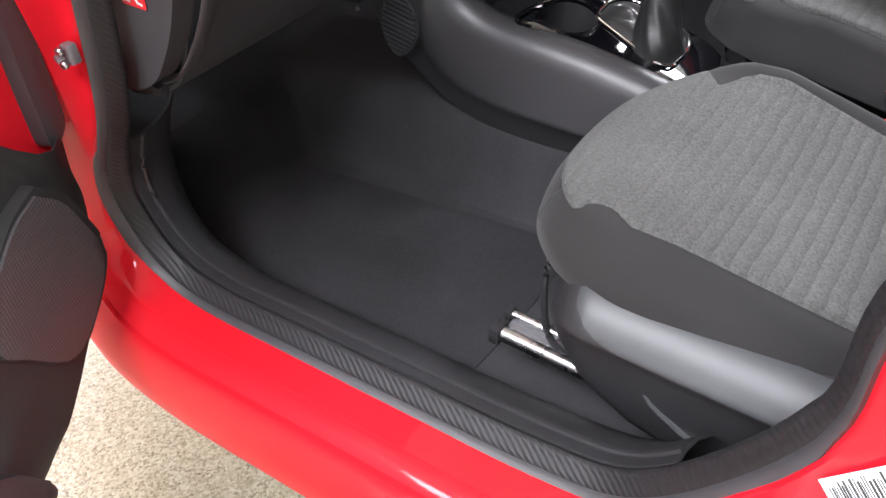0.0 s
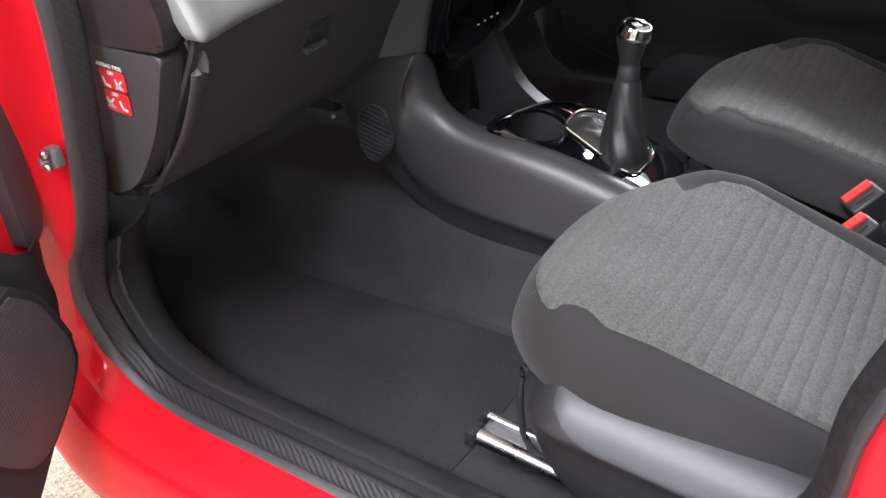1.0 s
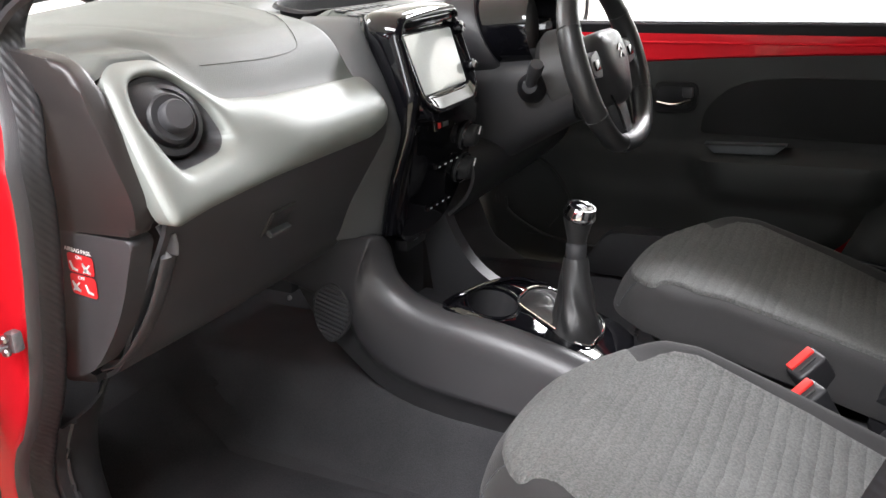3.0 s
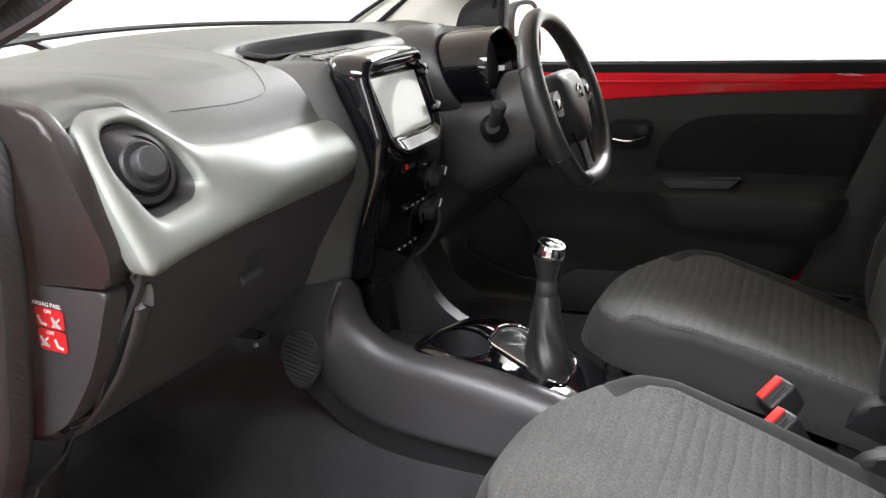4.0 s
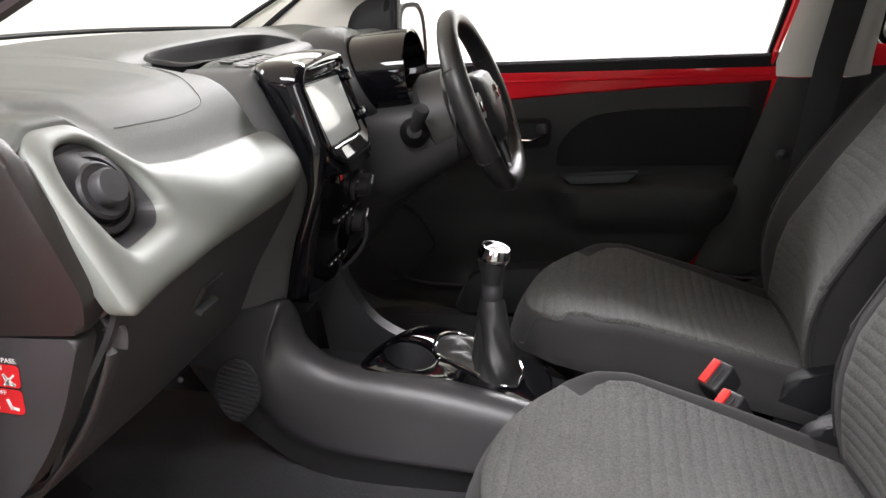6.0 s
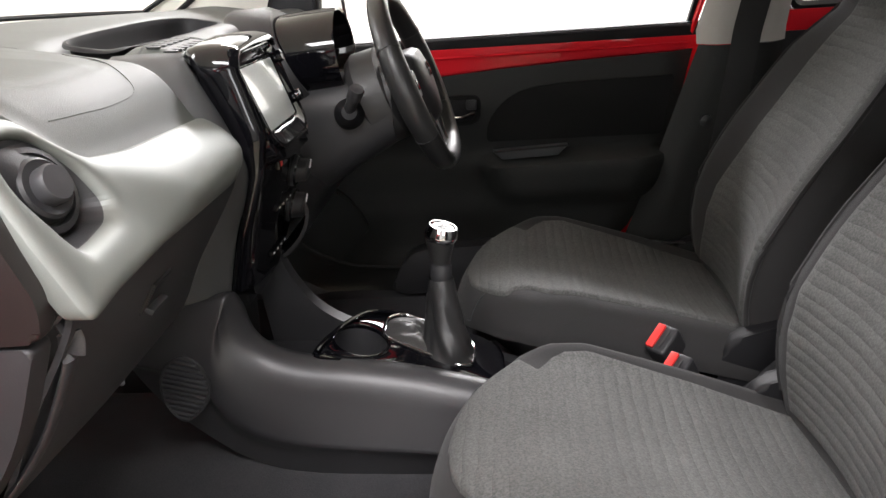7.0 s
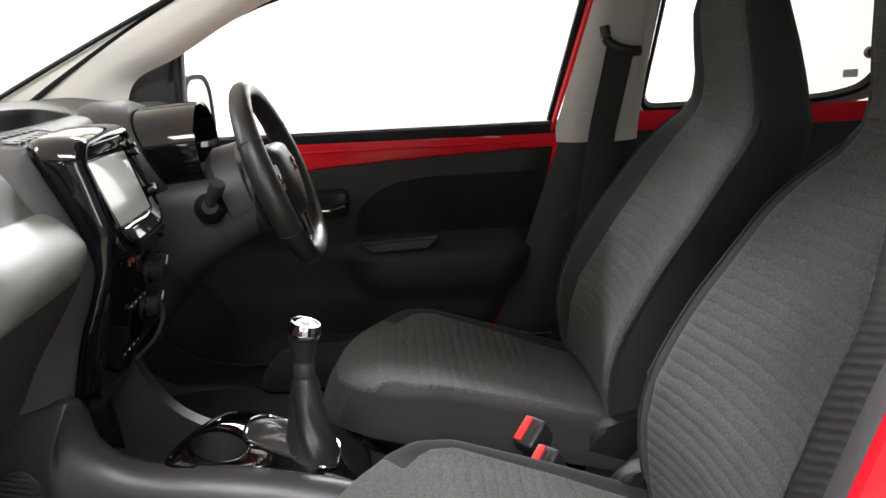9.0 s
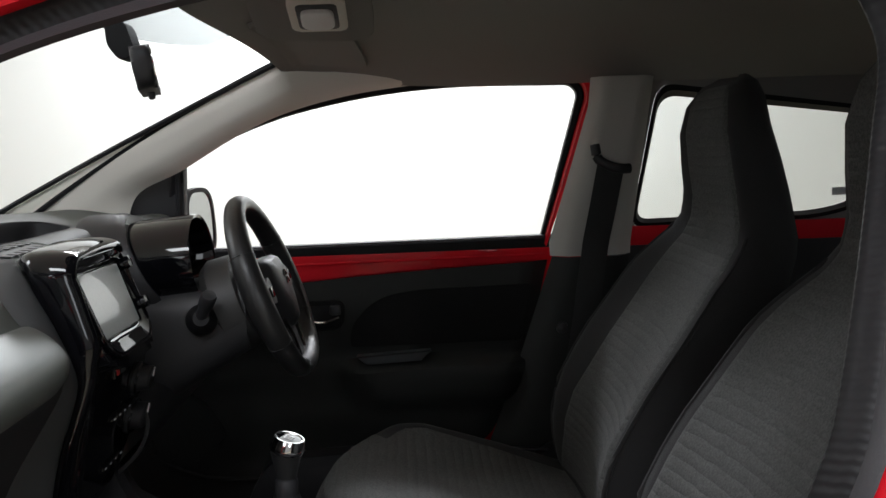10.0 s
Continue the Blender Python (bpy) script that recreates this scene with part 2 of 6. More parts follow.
def slab(outline, axis, a, b, bevel=0.0, seg=2):
    """A plate: a closed 2D outline extruded along an axis from a to b. The outline is (x, z) for axis y, (y, z) for x, (x, y) for z."""
    def at(p, k):
        return {"x": (k, p[0], p[1]), "y": (p[0], k, p[1]), "z": (p[0], p[1], k)}[axis]
    bm = bmesh.new()
    lo = [bm.verts.new(at(p, a)) for p in outline]
    hi = [bm.verts.new(at(p, b)) for p in outline]
    k = len(outline)
    bm.faces.new(lo)
    bm.faces.new(list(reversed(hi)))
    for i in range(k):
        bm.faces.new((lo[i], hi[i], hi[(i + 1) % k], lo[(i + 1) % k]))
    if bevel:
        rim = [e for e in bm.edges if (e.verts[0] in lo and e.verts[1] in lo) or (e.verts[0] in hi and e.verts[1] in hi)]
        bmesh.ops.bevel(bm, geom=rim, offset=bevel, segments=seg, affect="EDGES", profile=0.6, clamp_overlap=True)
    return bm


def block(c, s, bevel=0.004, m=None, seg=2):
    """A bevelled box of size s round c, turned by m first."""
    bm = bmesh.new()
    bmesh.ops.create_cube(bm, size=1.0)
    bmesh.ops.scale(bm, vec=s, verts=bm.verts)
    if bevel:
        bmesh.ops.bevel(bm, geom=bm.edges[:], offset=bevel, segments=seg, affect="EDGES", profile=0.6, clamp_overlap=True)
    if m is not None:
        bmesh.ops.transform(bm, matrix=m, verts=bm.verts)
    bmesh.ops.translate(bm, vec=c, verts=bm.verts)
    return bm


def lathe(profile, m, n=28, cap=True):
    """A turned body: (radius, height) pairs round the z axis, then placed by m."""
    rows = [[(r * math.cos(2 * math.pi * j / n), r * math.sin(2 * math.pi * j / n), h) for j in range(n)] for r, h in profile]
    bm = grid(rows, loop_u=True, cap=cap)
    bmesh.ops.transform(bm, matrix=m, verts=bm.verts)
    return bm


def facing(at, direction):
    """A pose at a point whose z axis points along a direction."""
    return Matrix.Translation(at) @ Vector(direction).to_track_quat("Z", "Y").to_matrix().to_4x4()


def tube(path, r, n=10, closed=False, flat=1.0):
    """A round bar along a path. flat squeezes it along its second axis."""
    P = [Vector(p) for p in path]
    rows = []
    up = Vector((0.01, 0.02, 1)).normalized()
    for i, p in enumerate(P):
        a = P[i - 1] if (i or closed) else p
        b = P[(i + 1) % len(P)] if (i < len(P) - 1 or closed) else p
        d = (b - a).normalized()
        if abs(d.dot(up)) > 0.95:
            s = d.cross(Vector((0, 1, 0))).normalized()
        else:
            s = d.cross(up).normalized()
        w = s.cross(d).normalized()
        rad = r[i] if isinstance(r, (list, tuple)) else r
        rows.append([tuple(p + s * rad * math.cos(2 * math.pi * j / n) + w * rad * flat * math.sin(2 * math.pi * j / n)) for j in range(n)])
    return grid(rows, loop_u=True, loop_v=closed, cap=not closed)


def lettering(text, size, m, material, parent, label=""):
    cu = bpy.data.curves.new("lettering", "FONT")
    cu.body, cu.size, cu.extrude = text, size, 0.0002
    cu.align_x, cu.align_y = "CENTER", "CENTER"
    cu.materials.append(material)
    ob = new("lettering", cu)
    ob.parent = parent
    ob.matrix_basis = Matrix.Translation(-BASE[parent.name]) @ m
    BASE[ob.name] = BASE[parent.name]
    return tagged(ob, label) if label else ob


def lerp(table, x):
    """Piecewise linear look-up in (x, value) pairs."""
    xs = [t[0] for t in table]
    return float(np.interp(x, xs, [t[1] for t in table]))


def lean(z, y0=0.71):
    """Half-width of the car's side at a height: upright below the waist, leaning in above it."""
    return y0 - 0.35 * max(0.0, z - 0.95)

# ---------- booth ----------
def booth():
    """White photo booth with a speckled resin floor and lit ceiling panels."""
    fl = grid([[(x, y, 0.0) for x in np.linspace(-6, 7, 14)] for y in np.linspace(-6, 6, 13)])
    single("ground", fl, RESIN, "speckled beige resin floor of a white photo booth", "floor", "structure")
    for name, c, s in (("wall_north", (0.5, 5.1, 1.6), (13.2, 0.2, 3.4)), ("wall_south", (0.5, -5.1, 1.6), (13.2, 0.2, 3.4)),
                       ("wall_west", (-5.1, 0, 1.6), (0.2, 10.0, 3.4)), ("wall_east", (6.1, 0, 1.6), (0.2, 10.0, 3.4))):
        # the south wall is never in view; its grey only tames the bounce
        back = name == "wall_south"
        single(name, block(c, s, 0.01), BOUNCE_CUT if back else WALLPAINT, "unseen back wall, greyed to cut the light bounced into the cabin" if back else "plain white painted booth wall", "wall", "structure")
    single("ceiling", block((0.5, 0, 3.4), (13.2, 10.4, 0.2), 0.01), WALLPAINT, "plain white booth ceiling", "ceiling", "structure")


def ceiling_light(x, y, sx, sy, watts):
    t = thing("ceiling_light", (x, y, 3.29), "large white lit ceiling panel in the booth", "ceiling light", group="booth ceiling lights")
    part("housing", block((x, y, 3.285), (sx + 0.06, sy + 0.06, 0.03), 0.006), WALLPAINT, t)
    part("diffuser", block((x, y, 3.266), (sx, sy, 0.012), 0.003), LAMPGLOW, t)
    la = bpy.data.lights.new("panel_lamp", "AREA")
    la.shape, la.size, la.size_y, la.energy, la.color = "RECTANGLE", sx, sy, watts, (0.975, 0.955, 0.995)
    ob = new("panel_lamp", la)
    ob.matrix_basis = pose(x, y, 3.255)
    return t


booth()
for lx, ly, lw in LIGHTS:
    ceiling_light(lx, ly, 2.6, 0.9, lw)


def fill_panel(x, y, turn, watts):
    """Unseen tall lit panel, added on a booth wall as fill for the open doorway."""
    t = thing("fill_panel", (x, y, 1.2), "unseen tall lit panel, added as fill behind the camera", "wall light", group="booth wall lights")
    m = Matrix.Translation((x, y, 1.75)) @ pose(0, 0, 0, 0, 0, turn)
    for nm, c, s, mt in (("housing", (0, 0, 0), (1.06, 0.03, 1.86), WALLPAINT), ("diffuser", (0, 0.02, 0), (1.0, 0.012, 1.8), LAMPGLOW)):
        bm = block(c, s, 0.004)
        bmesh.ops.transform(bm, matrix=m, verts=bm.verts)
        part(nm, bm, mt, t)
    la = bpy.data.lights.new("fill_lamp", "AREA")
    la.shape, la.size, la.size_y, la.energy, la.color = "RECTANGLE", 1.0, 1.8, watts, (0.975, 0.955, 0.995)
    ob = new("fill_lamp", la)
    ob.matrix_basis = m @ Matrix.Translation((0, 0.035, 0)) @ pose(0, 0, 0, 90, 0, 0) @ pose(0, 0, 0, 180, 0, 0)


for wx, wy, wt, ww in FILL_PANELS:
    fill_panel(wx, wy, wt, ww)

# ---------- car shell ----------
APERTURE = [(-0.367, 0.83), (-0.406, 0.68), (-0.468, 0.55), (-0.458, 0.475), (-0.415, 0.420), (-0.34, 0.397), (-0.2, 0.393), (0, 0.39), (0.15, 0.39), (0.25, 0.41),
            (0.335, 0.50), (0.40, 0.62), (0.412, 0.74), (0.455, 0.88), (0.500, 1.0), (0.545, 1.15), (0.564, 1.245), (0.515, 1.310), (0.35, 1.325),
            (0.15, 1.325), (0, 1.30), (-0.15, 1.25), (-0.30, 1.18), (-0.39, 1.125), (-0.408, 1.07), (-0.366, 0.99), (-0.355, 0.92)]
LOOP = smooth_line(APERTURE + [APERTURE[0]], 6)[:-1]


def loop_normals():
    out = []
    for i, p in enumerate(LOOP):
        a, b = LOOP[i - 1], LOOP[(i + 1) % len(LOOP)]
        tx, tz = b[0] - a[0], b[1] - a[1]
        k = math.hypot(tx, tz)
        out.append((tz / k, -tx / k))
    return out


NORM = loop_normals()
SEAL = [(-0.002, -0.043), (-0.008, -0.040), (-0.009, -0.036), (-0.004, -0.030), (0.000, -0.026), (0.002, -0.020), (0.008, -0.016), (0.010, -0.006), (0.016, -0.002), (0.022, -0.010)]
SEAL_BULB, SEAL_FLANGE = SEAL[:7], SEAL[6:]
JAMB_PILLAR = [(0.010, -0.03), (0.014, -0.010), (0.022, -0.003), (0.05, 0.0), (0.078, 0.004), (0.088, 0.010), (0.10, 0.018), (0.106, 0.021), (0.108, 0.022), (0.110, 0.023), (0.115, 0.026), (0.15, 0.035), (0.19, 0.040), (0.20, 0.02)]
JAMB_SILL = [(0.011, -0.03), (0.011, -0.010), (0.0125, 0.015), (0.014, 0.036), (0.0165, 0.038), (0.017, 0.044), (0.0215, 0.058), (0.028, 0.0655), (0.0300, 0.0565), (0.0335, 0.0565), (0.0355, 0.0700), (0.046, 0.077), (0.10, 0.092), (0.165, 0.080)]


def ring_rows(section, side, other=None):
    """Sweeps a section (outward distance, depth) round the door opening."""
    rows = []
    for (x, z), (nx, nz) in zip(LOOP, NORM):
        w = min(1.0, max(0.0, (-nz - 0.15) / 0.8))
        w = w * w * (3 - 2 * w) if other else 0.0
        row = []
        top = min(1.0, max(0.0, (z - 1.06) / 0.06)) if nx < 0.3 else 0.0
        slim = 1.0 - 0.78 * top
        for k, (d, q) in enumerate(section):
            if (section is SEAL_BULB or section is SEAL_FLANGE) and slim < 1 and side < 0:
                d = d * (1 + 1.6 * top if d < 0 else 1 - 0.5 * top)
            else:
                d = d * slim + (0.045 if side > 0 else 0.0)
            if (section is SEAL_BULB or section is SEAL_FLANGE) and abs(nx) > 0.5 and z > 0.6:
                d *= 0.78 if nx > 0 else 0.60
            if other and side < 0:
                d, q = d * (1 - w) + other[k][0] * w, q * (1 - w) + other[k][1] * w
            X, Z = x + nx * d, z + nz * d
            row.append((X, side * (lean(Z, 0.70) + q), Z))
        rows.append(row)
    return rows


def body_side(side, label):
    t = thing("body_side", (0, side * 0.75, 0.2), label, "car body", "structure")
    rows = ring_rows(JAMB_PILLAR, side, JAMB_SILL)
    if side > 0:
        rows = [r[:6] for r, (x, z) in zip(rows, LOOP) if (x > 0.2 or z < 0.6) and x > -0.1 and z < 1.29]
        part("door_jamb", grid(rows), RED, t)
        part("pillar_panel", slab([(0.20, 0.33), (0.62, 0.33), (0.68, 0.60), (0.68, 0.928), (0.50, 0.928), (0.47, 0.74), (0.43, 0.62), (0.36, 0.48), (0.27, 0.39)], "y", 0.752, 0.758), RED, t)
        return t
    film = [i for i, ((x, z), n) in enumerate(zip(LOOP, NORM)) if z > 0.97 and n[0] > 0.15 and x > 0.3]
    a, b = film[0], film[-1]
    part("door_jamb", grid(rows[b:] + rows[:a + 1]), RED, t)
    part("pillar_film", grid(rows[a:b + 1]), RUBBER, t, "black film on the door pillar beside the window")
    return t


near_side = body_side(-1, "glossy red painted body side round the open passenger doorway")
far_side = body_side(1, "glossy red painted body side round the closed driver doorway")
for side, lab in ((-1, "black rubber door seal round the open doorway"),):
    seal = thing("door_seal", (0, side * 0.67, 0.39), lab, "door seal")
    part("bulb", grid(ring_rows(SEAL_BULB, side), loop_v=True), RIBBED, seal, "ribbed black rubber bulb", 80)
    part("flange", grid(ring_rows(SEAL_FLANGE, side), loop_v=True), GREYPL, seal, "smooth dark grey outer flange", 80)

def body_label():
    """White paper label with printed bars on the door pillar."""
    t = thing("pillar_label", (0.432, -0.70, 0.58), "white paper label with printed bars on the red door pillar", "label")
    along = Vector((0.028, -0.001, 0.035)).normalized()
    down = Vector((0.016, -0.006, -0.003))
    up = -(down - along * down.dot(along)).normalized()
    out = along.cross(up)
    if out.y > 0:
        out = -out
    at = Vector((0.410, -0.7045, 0.579)) + along * 0.037 - up * 0.031 + out * 0.0022
    m = Matrix(((along.x, up.x, out.x, at.x), (along.y, up.y, out.y, at.y), (along.z, up.z, out.z, at.z), (0, 0, 0, 1)))
    def plate(u0, u1, v0, v1, h):
        bm = block(((u0 + u1) / 2, (v0 + v1) / 2, h), (u1 - u0, v1 - v0, 0.0006), 0)
        bmesh.ops.transform(bm, matrix=m, verts=bm.verts)
        return bm
    part("paper", plate(-0.035, 0.055, -0.03, 0.03, 0), PAPER, t)
    rnd = random.Random(4)
    u = -0.03
    while u < 0.028:
        w = rnd.choice((0.0008, 0.0014, 0.002))
        part("bar", plate(u, u + w, -0.026, 0.021 + rnd.random() * 0.006, 0.0006), INK, t)
        u += w + rnd.choice((0.0008, 0.0015))
    for k in range(5):
        part("bar", plate(0.034, 0.044 + rnd.random() * 0.006, 0.018 - k * 0.009, 0.021 - k * 0.009, 0.0006), INK, t)


body_label()


def cabin_floor():
    """Carpeted floor pan: flat wells, a rising toe board, a centre tunnel and sills."""
    def z(x, y):
        h = 0.252
        toe = max(0.0, -0.60 - x)
        h += toe * 0.95 if toe < 0.2 else 0.19 + (toe - 0.2) * 1.6
        tun = max(0.0, 1 - max(0.0, abs(y) - 0.10) / 0.09)
        h = max(h, 0.252 + 0.15 * (tun * tun * (3 - 2 * tun)))
        s = min(1.0, max(0.0, abs(y) - 0.555) / 0.06)
        h += 0.11 * s * s * (3 - 2 * s) * (1 if toe < 0.1 else 0.3)
        if x > 0.48:
            h += 0.10 * min(1, (x - 0.48) / 0.1)
        return h
    rows = [[(x, y, z(x, y) + 0.0015 * noise.noise((x * 30, y * 30, 0))) for y in np.linspace(-0.655, 0.655, 90)] for x in np.linspace(-1.02, 1.75, 110)]
    single("car_floor", thicken(grid(rows), -0.004), CARPET, "charcoal carpet over the car floor and toe board", "floor", "structure")
    return z


floor_z = cabin_floor()


def floor_mat():
    """Thick black mat in the passenger well, turned up at the toe board."""
    rows = []
    for i in range(46):
        s = i / 45
        x = -0.045 - s * 0.70
        row = []
        for j in range(30):
            v = j / 29
            y0 = lerp([(0, -0.535), (0.6, -0.575), (0.8, -0.565), (1, -0.50)], s)
            y1 = lerp([(0, -0.20), (0.35, -0.21), (1, -0.23)], s)
            y = y0 + (y1 - y0) * v
            e = min(v, 1 - v, s * 1.6, (1 - s) * 1.6) * 30
            row.append((x + 0.012 * math.sin(v * 3), y, floor_z(x, max(-0.53, min(-0.22, y))) + 0.006 + 0.004 * min(1, e) + 0.003 * noise.noise((x * 9, y * 9, 2))))
        rows.append(row)
    single("floor_mat", thicken(grid(rows), -0.005), MATTING, "thick black carpet mat in the passenger footwell", "floor mat")


floor_mat()


def sill_trim():
    """Plastic scuff strip between the carpet and the seal, turned up at the front pillar."""
    prof = [(-0.560, 0.118), (-0.572, 0.066), (-0.588, 0.030), (-0.610, 0.010), (-0.634, 0.001), (-0.652, -0.001), (-0.658, 0.009)]
    path = [(p, q) for p, q in list(zip(LOOP, NORM))[:len(LOOP) // 2] if p[1] < (0.62 if p[0] < 0 else 0.45)]
    rows = []
    for (x, z), (nx, nz) in path:
        k = 1 - 0.94 * min(1.0, max(0.0, (z - 0.41) / (0.17 if x < 0 else 0.09)))
        rows.append([(x + nx * d * k, y + 0.001 * noise.noise((x * 40, z * 40, y * 40)), z + nz * d) for y, d in prof])
    t = thing("sill_trim", (0, -0.61, 0.30), "grained black plastic scuff strip along the door sill", "sill trim")
    part("strip", thicken(grid(rows), 0.004), PLASTIC, t)
    part("ridge", tube([(x - nx * 0.004, -0.637, z - nz * 0.004) for (x, z), (nx, nz) in path], 0.0038, 6), PLASTIC, t)


sill_trim()


def kick_panel(side, label):
    """Plastic trim at the foot of the front pillar."""
    rows = []
    for z in np.linspace(0.36, 0.72, 14):
        xr = lerp([(0.36, -0.35), (0.42, -0.45), (0.53, -0.495), (0.72, -0.43)], z)
        rows.append([(xr - u * 0.45, side * (0.652 - 0.030 * math.sin(min(1, u * 3) * math.pi / 2)), z) for u in np.linspace(0, 1, 12)])
    single("kick_panel", thicken(grid(rows), 0.004), PLASTIC, label, "trim panel")


kick_panel(-1, "black plastic kick panel beside the passenger footwell")
kick_panel(1, "black plastic kick panel beside the driver footwell")

DOORTRIM = surface("black door trim skin", (0.021, 0.022, 0.021), 0.6, 0, 0.4, 700, 0.1, 5, 0, 0.22)
INSET = surface("black door inset cloth", (0.0125, 0.0125, 0.0125), 0.85, 0, 0.5, 700, 0.12, 6, 0, 0.15)
XW = lambda y: -0.86 + 0.207 * (y / 0.6) ** 2
ZW = lambda y: 1.080 - 0.027 * (y / 0.6) ** 2


def pillar_a(side, label):
    """Light trim on the screen pillar, from the dash to the roof."""
    outer = smooth_line([(-0.69, 0.605, 1.035), (-0.672, 0.593, 1.054), (-0.51, 0.566, 1.134), (-0.348, 0.539, 1.21), (-0.19, 0.515, 1.282), (-0.045, 0.493, 1.345), (0.03, 0.495, 1.364), (0.20, 0.540, 1.338)], 5)
    inner = smooth_line([(-0.43, 0.66, 0.99), (-0.419, 0.648, 1.041), (-0.384, 0.629, 1.096), (-0.291, 0.615, 1.138), (-0.17, 0.592, 1.204), (-0.059, 0.573, 1.251), (0.08, 0.568, 1.285), (0.24, 0.574, 1.306)], 5)
    rows = []
    for a, b in zip(outer, inner):
        a, b = Vector(a), Vector(b)
        if side < 0:
            a = a.lerp(b, 0.90)
        row = []
        for k in range(9):
            u = k / 8
            p = a.lerp(b, u)
            bulge = math.sin(math.pi * u) * 0.007 + 0.006 * min(1.0, 5 * u, 5 * (1 - u)) + (0.004 if u > 0.45 else 0.0) if side > 0 else -0.012
            row.append((p.x + bulge * 0.3, side * (p.y - bulge), p.z - bulge * 0.2))
        rows.append(row)
    # the passenger side takes black plastic to stand for a backlit pillar's shade
    single("pillar_trim", thicken(grid(rows), 0.006), PILLAR if side > 0 else PLASTIC, label, "pillar trim")


pillar_a(1, "light beige plastic trim on the driver side screen pillar")
pillar_a(-1, "narrow passenger side screen pillar edge, darkened as if backlit")


def roof_z(x, y):
    """Height of the headlining."""
    half = lerp([(-0.12, 0.49), (0.1, 0.565), (0.6, 0.572), (1.75, 0.53)], x)
    drop = lerp([(-0.12, 0.03), (-0.04, 0.045), (0.1, 0.085), (0.3, 0.095)], x)
    return 1.398 - drop * (abs(y) / half) ** 3.2 - 0.22 * max(0.0, x - 1.1) ** 2


def roof():
    """Headlining, with a turned-down edge above the doors and the screen."""
    ys = np.linspace(-1, 1, 41)
    rows = []
    for i in range(50):
        u = i / 49
        row = []
        for v in ys:
            front = -0.115 + 0.07 * v * v
            x = front + (1.75 - front) * u
            half = lerp([(-0.12, 0.49), (0.1, 0.565), (0.6, 0.572), (1.75, 0.53)], x)
            row.append((x, v * half, roof_z(x, v * half) - 0.020 * max(0.0, 1 - u * 14)))
        rows.append(row)
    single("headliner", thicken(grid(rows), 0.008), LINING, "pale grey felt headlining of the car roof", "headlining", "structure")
    rows = [[(x, y, 1.455 - 0.11 * (abs(y) / 0.62) ** 3 - 0.02 * max(0, -x) - 0.22 * max(0.0, x - 1.1) ** 2) for y in np.linspace(-0.60, 0.60, 25)] for x in np.linspace(0.06, 1.8, 30)]
    single("roof_skin", thicken(grid(rows), 0.004), RED, "red painted car roof panel", "car roof", "structure")


roof()


def windscreen():
    t = thing("windscreen", (-0.86, 0, 1.07), "clear curved windscreen with a dark edge band", "windscreen", "structure")
    ys = np.linspace(-1, 1, 31)
    rows = []
    for i in range(13):
        u = i / 12
        rows.append([((XW(v * 0.6) - 0.01) * (1 - u) + (-0.135 + 0.075 * v * v) * u, v * (0.615 * (1 - u) + 0.50 * u), (ZW(v * 0.6) - 0.035) * (1 - u) + (1.40 - 0.05 * v * v) * u + 0.02 * math.sin(u * math.pi)) for v in ys])
    g = part("pane", grid(rows), GLASS, t)
    g.visible_shadow = False
    band = [[p for p in rows[0]], [p for p in rows[0]]]
    band[1] = [(p[0] * 0.965 + q[0] * 0.035 + 0.004, p[1] * 0.99, p[2] * 0.965 + q[2] * 0.035) for p, q in zip(rows[0], rows[-1])]
    part("lower_band", thicken(grid(band), 0.003), RUBBER, t)
    part("base_seal", tube([(XW(y) - 0.006, y, ZW(y) + 0.007) for y in np.linspace(-0.60, 0.60, 40)], 0.0055, 6), RUBBER, t)
    edge = [rows[i][-1] for i in range(13)]
    line = smooth_line([(-0.69, 0.605, 1.035), (-0.672, 0.593, 1.054), (-0.51, 0.566, 1.134), (-0.348, 0.539, 1.21), (-0.19, 0.515, 1.282), (-0.045, 0.493, 1.345)], 5)
    part("pillar_seal", tube([(p[0] - 0.003, p[1] - 0.006, p[2] + 0.004) for p in line], 0.0055, 6), RUBBER, t)
    for s in (1, -1):
        part("edge_band", tube([(p[0] + 0.008, s * (p[1] - 0.012), p[2]) for p in edge], 0.006, 6), RUBBER, t)


windscreen()


def scuttle():
    """Cowl below the screen with a wiper parked on it."""
    rows = [[(XW(y) - 0.01 - u * 0.20, y, ZW(y) - 0.045 - u * 0.04) for y in np.linspace(-0.66, 0.66, 21)] for u in np.linspace(0, 1, 4)]
    single("scuttle_panel", thicken(grid(rows), 0.006), PLASTIC, "black plastic cowl panel below the windscreen", "cowl panel")
    t = thing("wiper", (-0.9, -0.35, 1.05), "black windscreen wiper parked on the cowl", "wiper")
    part("arm", tube(smooth_line([(-0.95, -0.02, 1.040), (-0.93, -0.12, 1.080), (-0.89, -0.28, 1.088)], 6), 0.008, 6), PLASTIC, t)
    part("blade", tube(smooth_line([(-0.915, -0.10, 1.084), (-0.89, -0.26, 1.090), (-0.80, -0.50, 1.080)], 6), 0.007, 6, flat=1.5), RUBBER, t)
    rows = [[(x, y, 0.93 + 0.05 * math.sin((x + 1.75) * 1.9) - 0.06 * (y / 0.7) ** 2) for y in np.linspace(-0.72, 0.72, 15)] for x in np.linspace(-1.75, -1.0, 12)]
    single("bonnet", thicken(grid(rows), 0.006), RED, "red painted car bonnet below the windscreen", "bonnet")


scuttle()


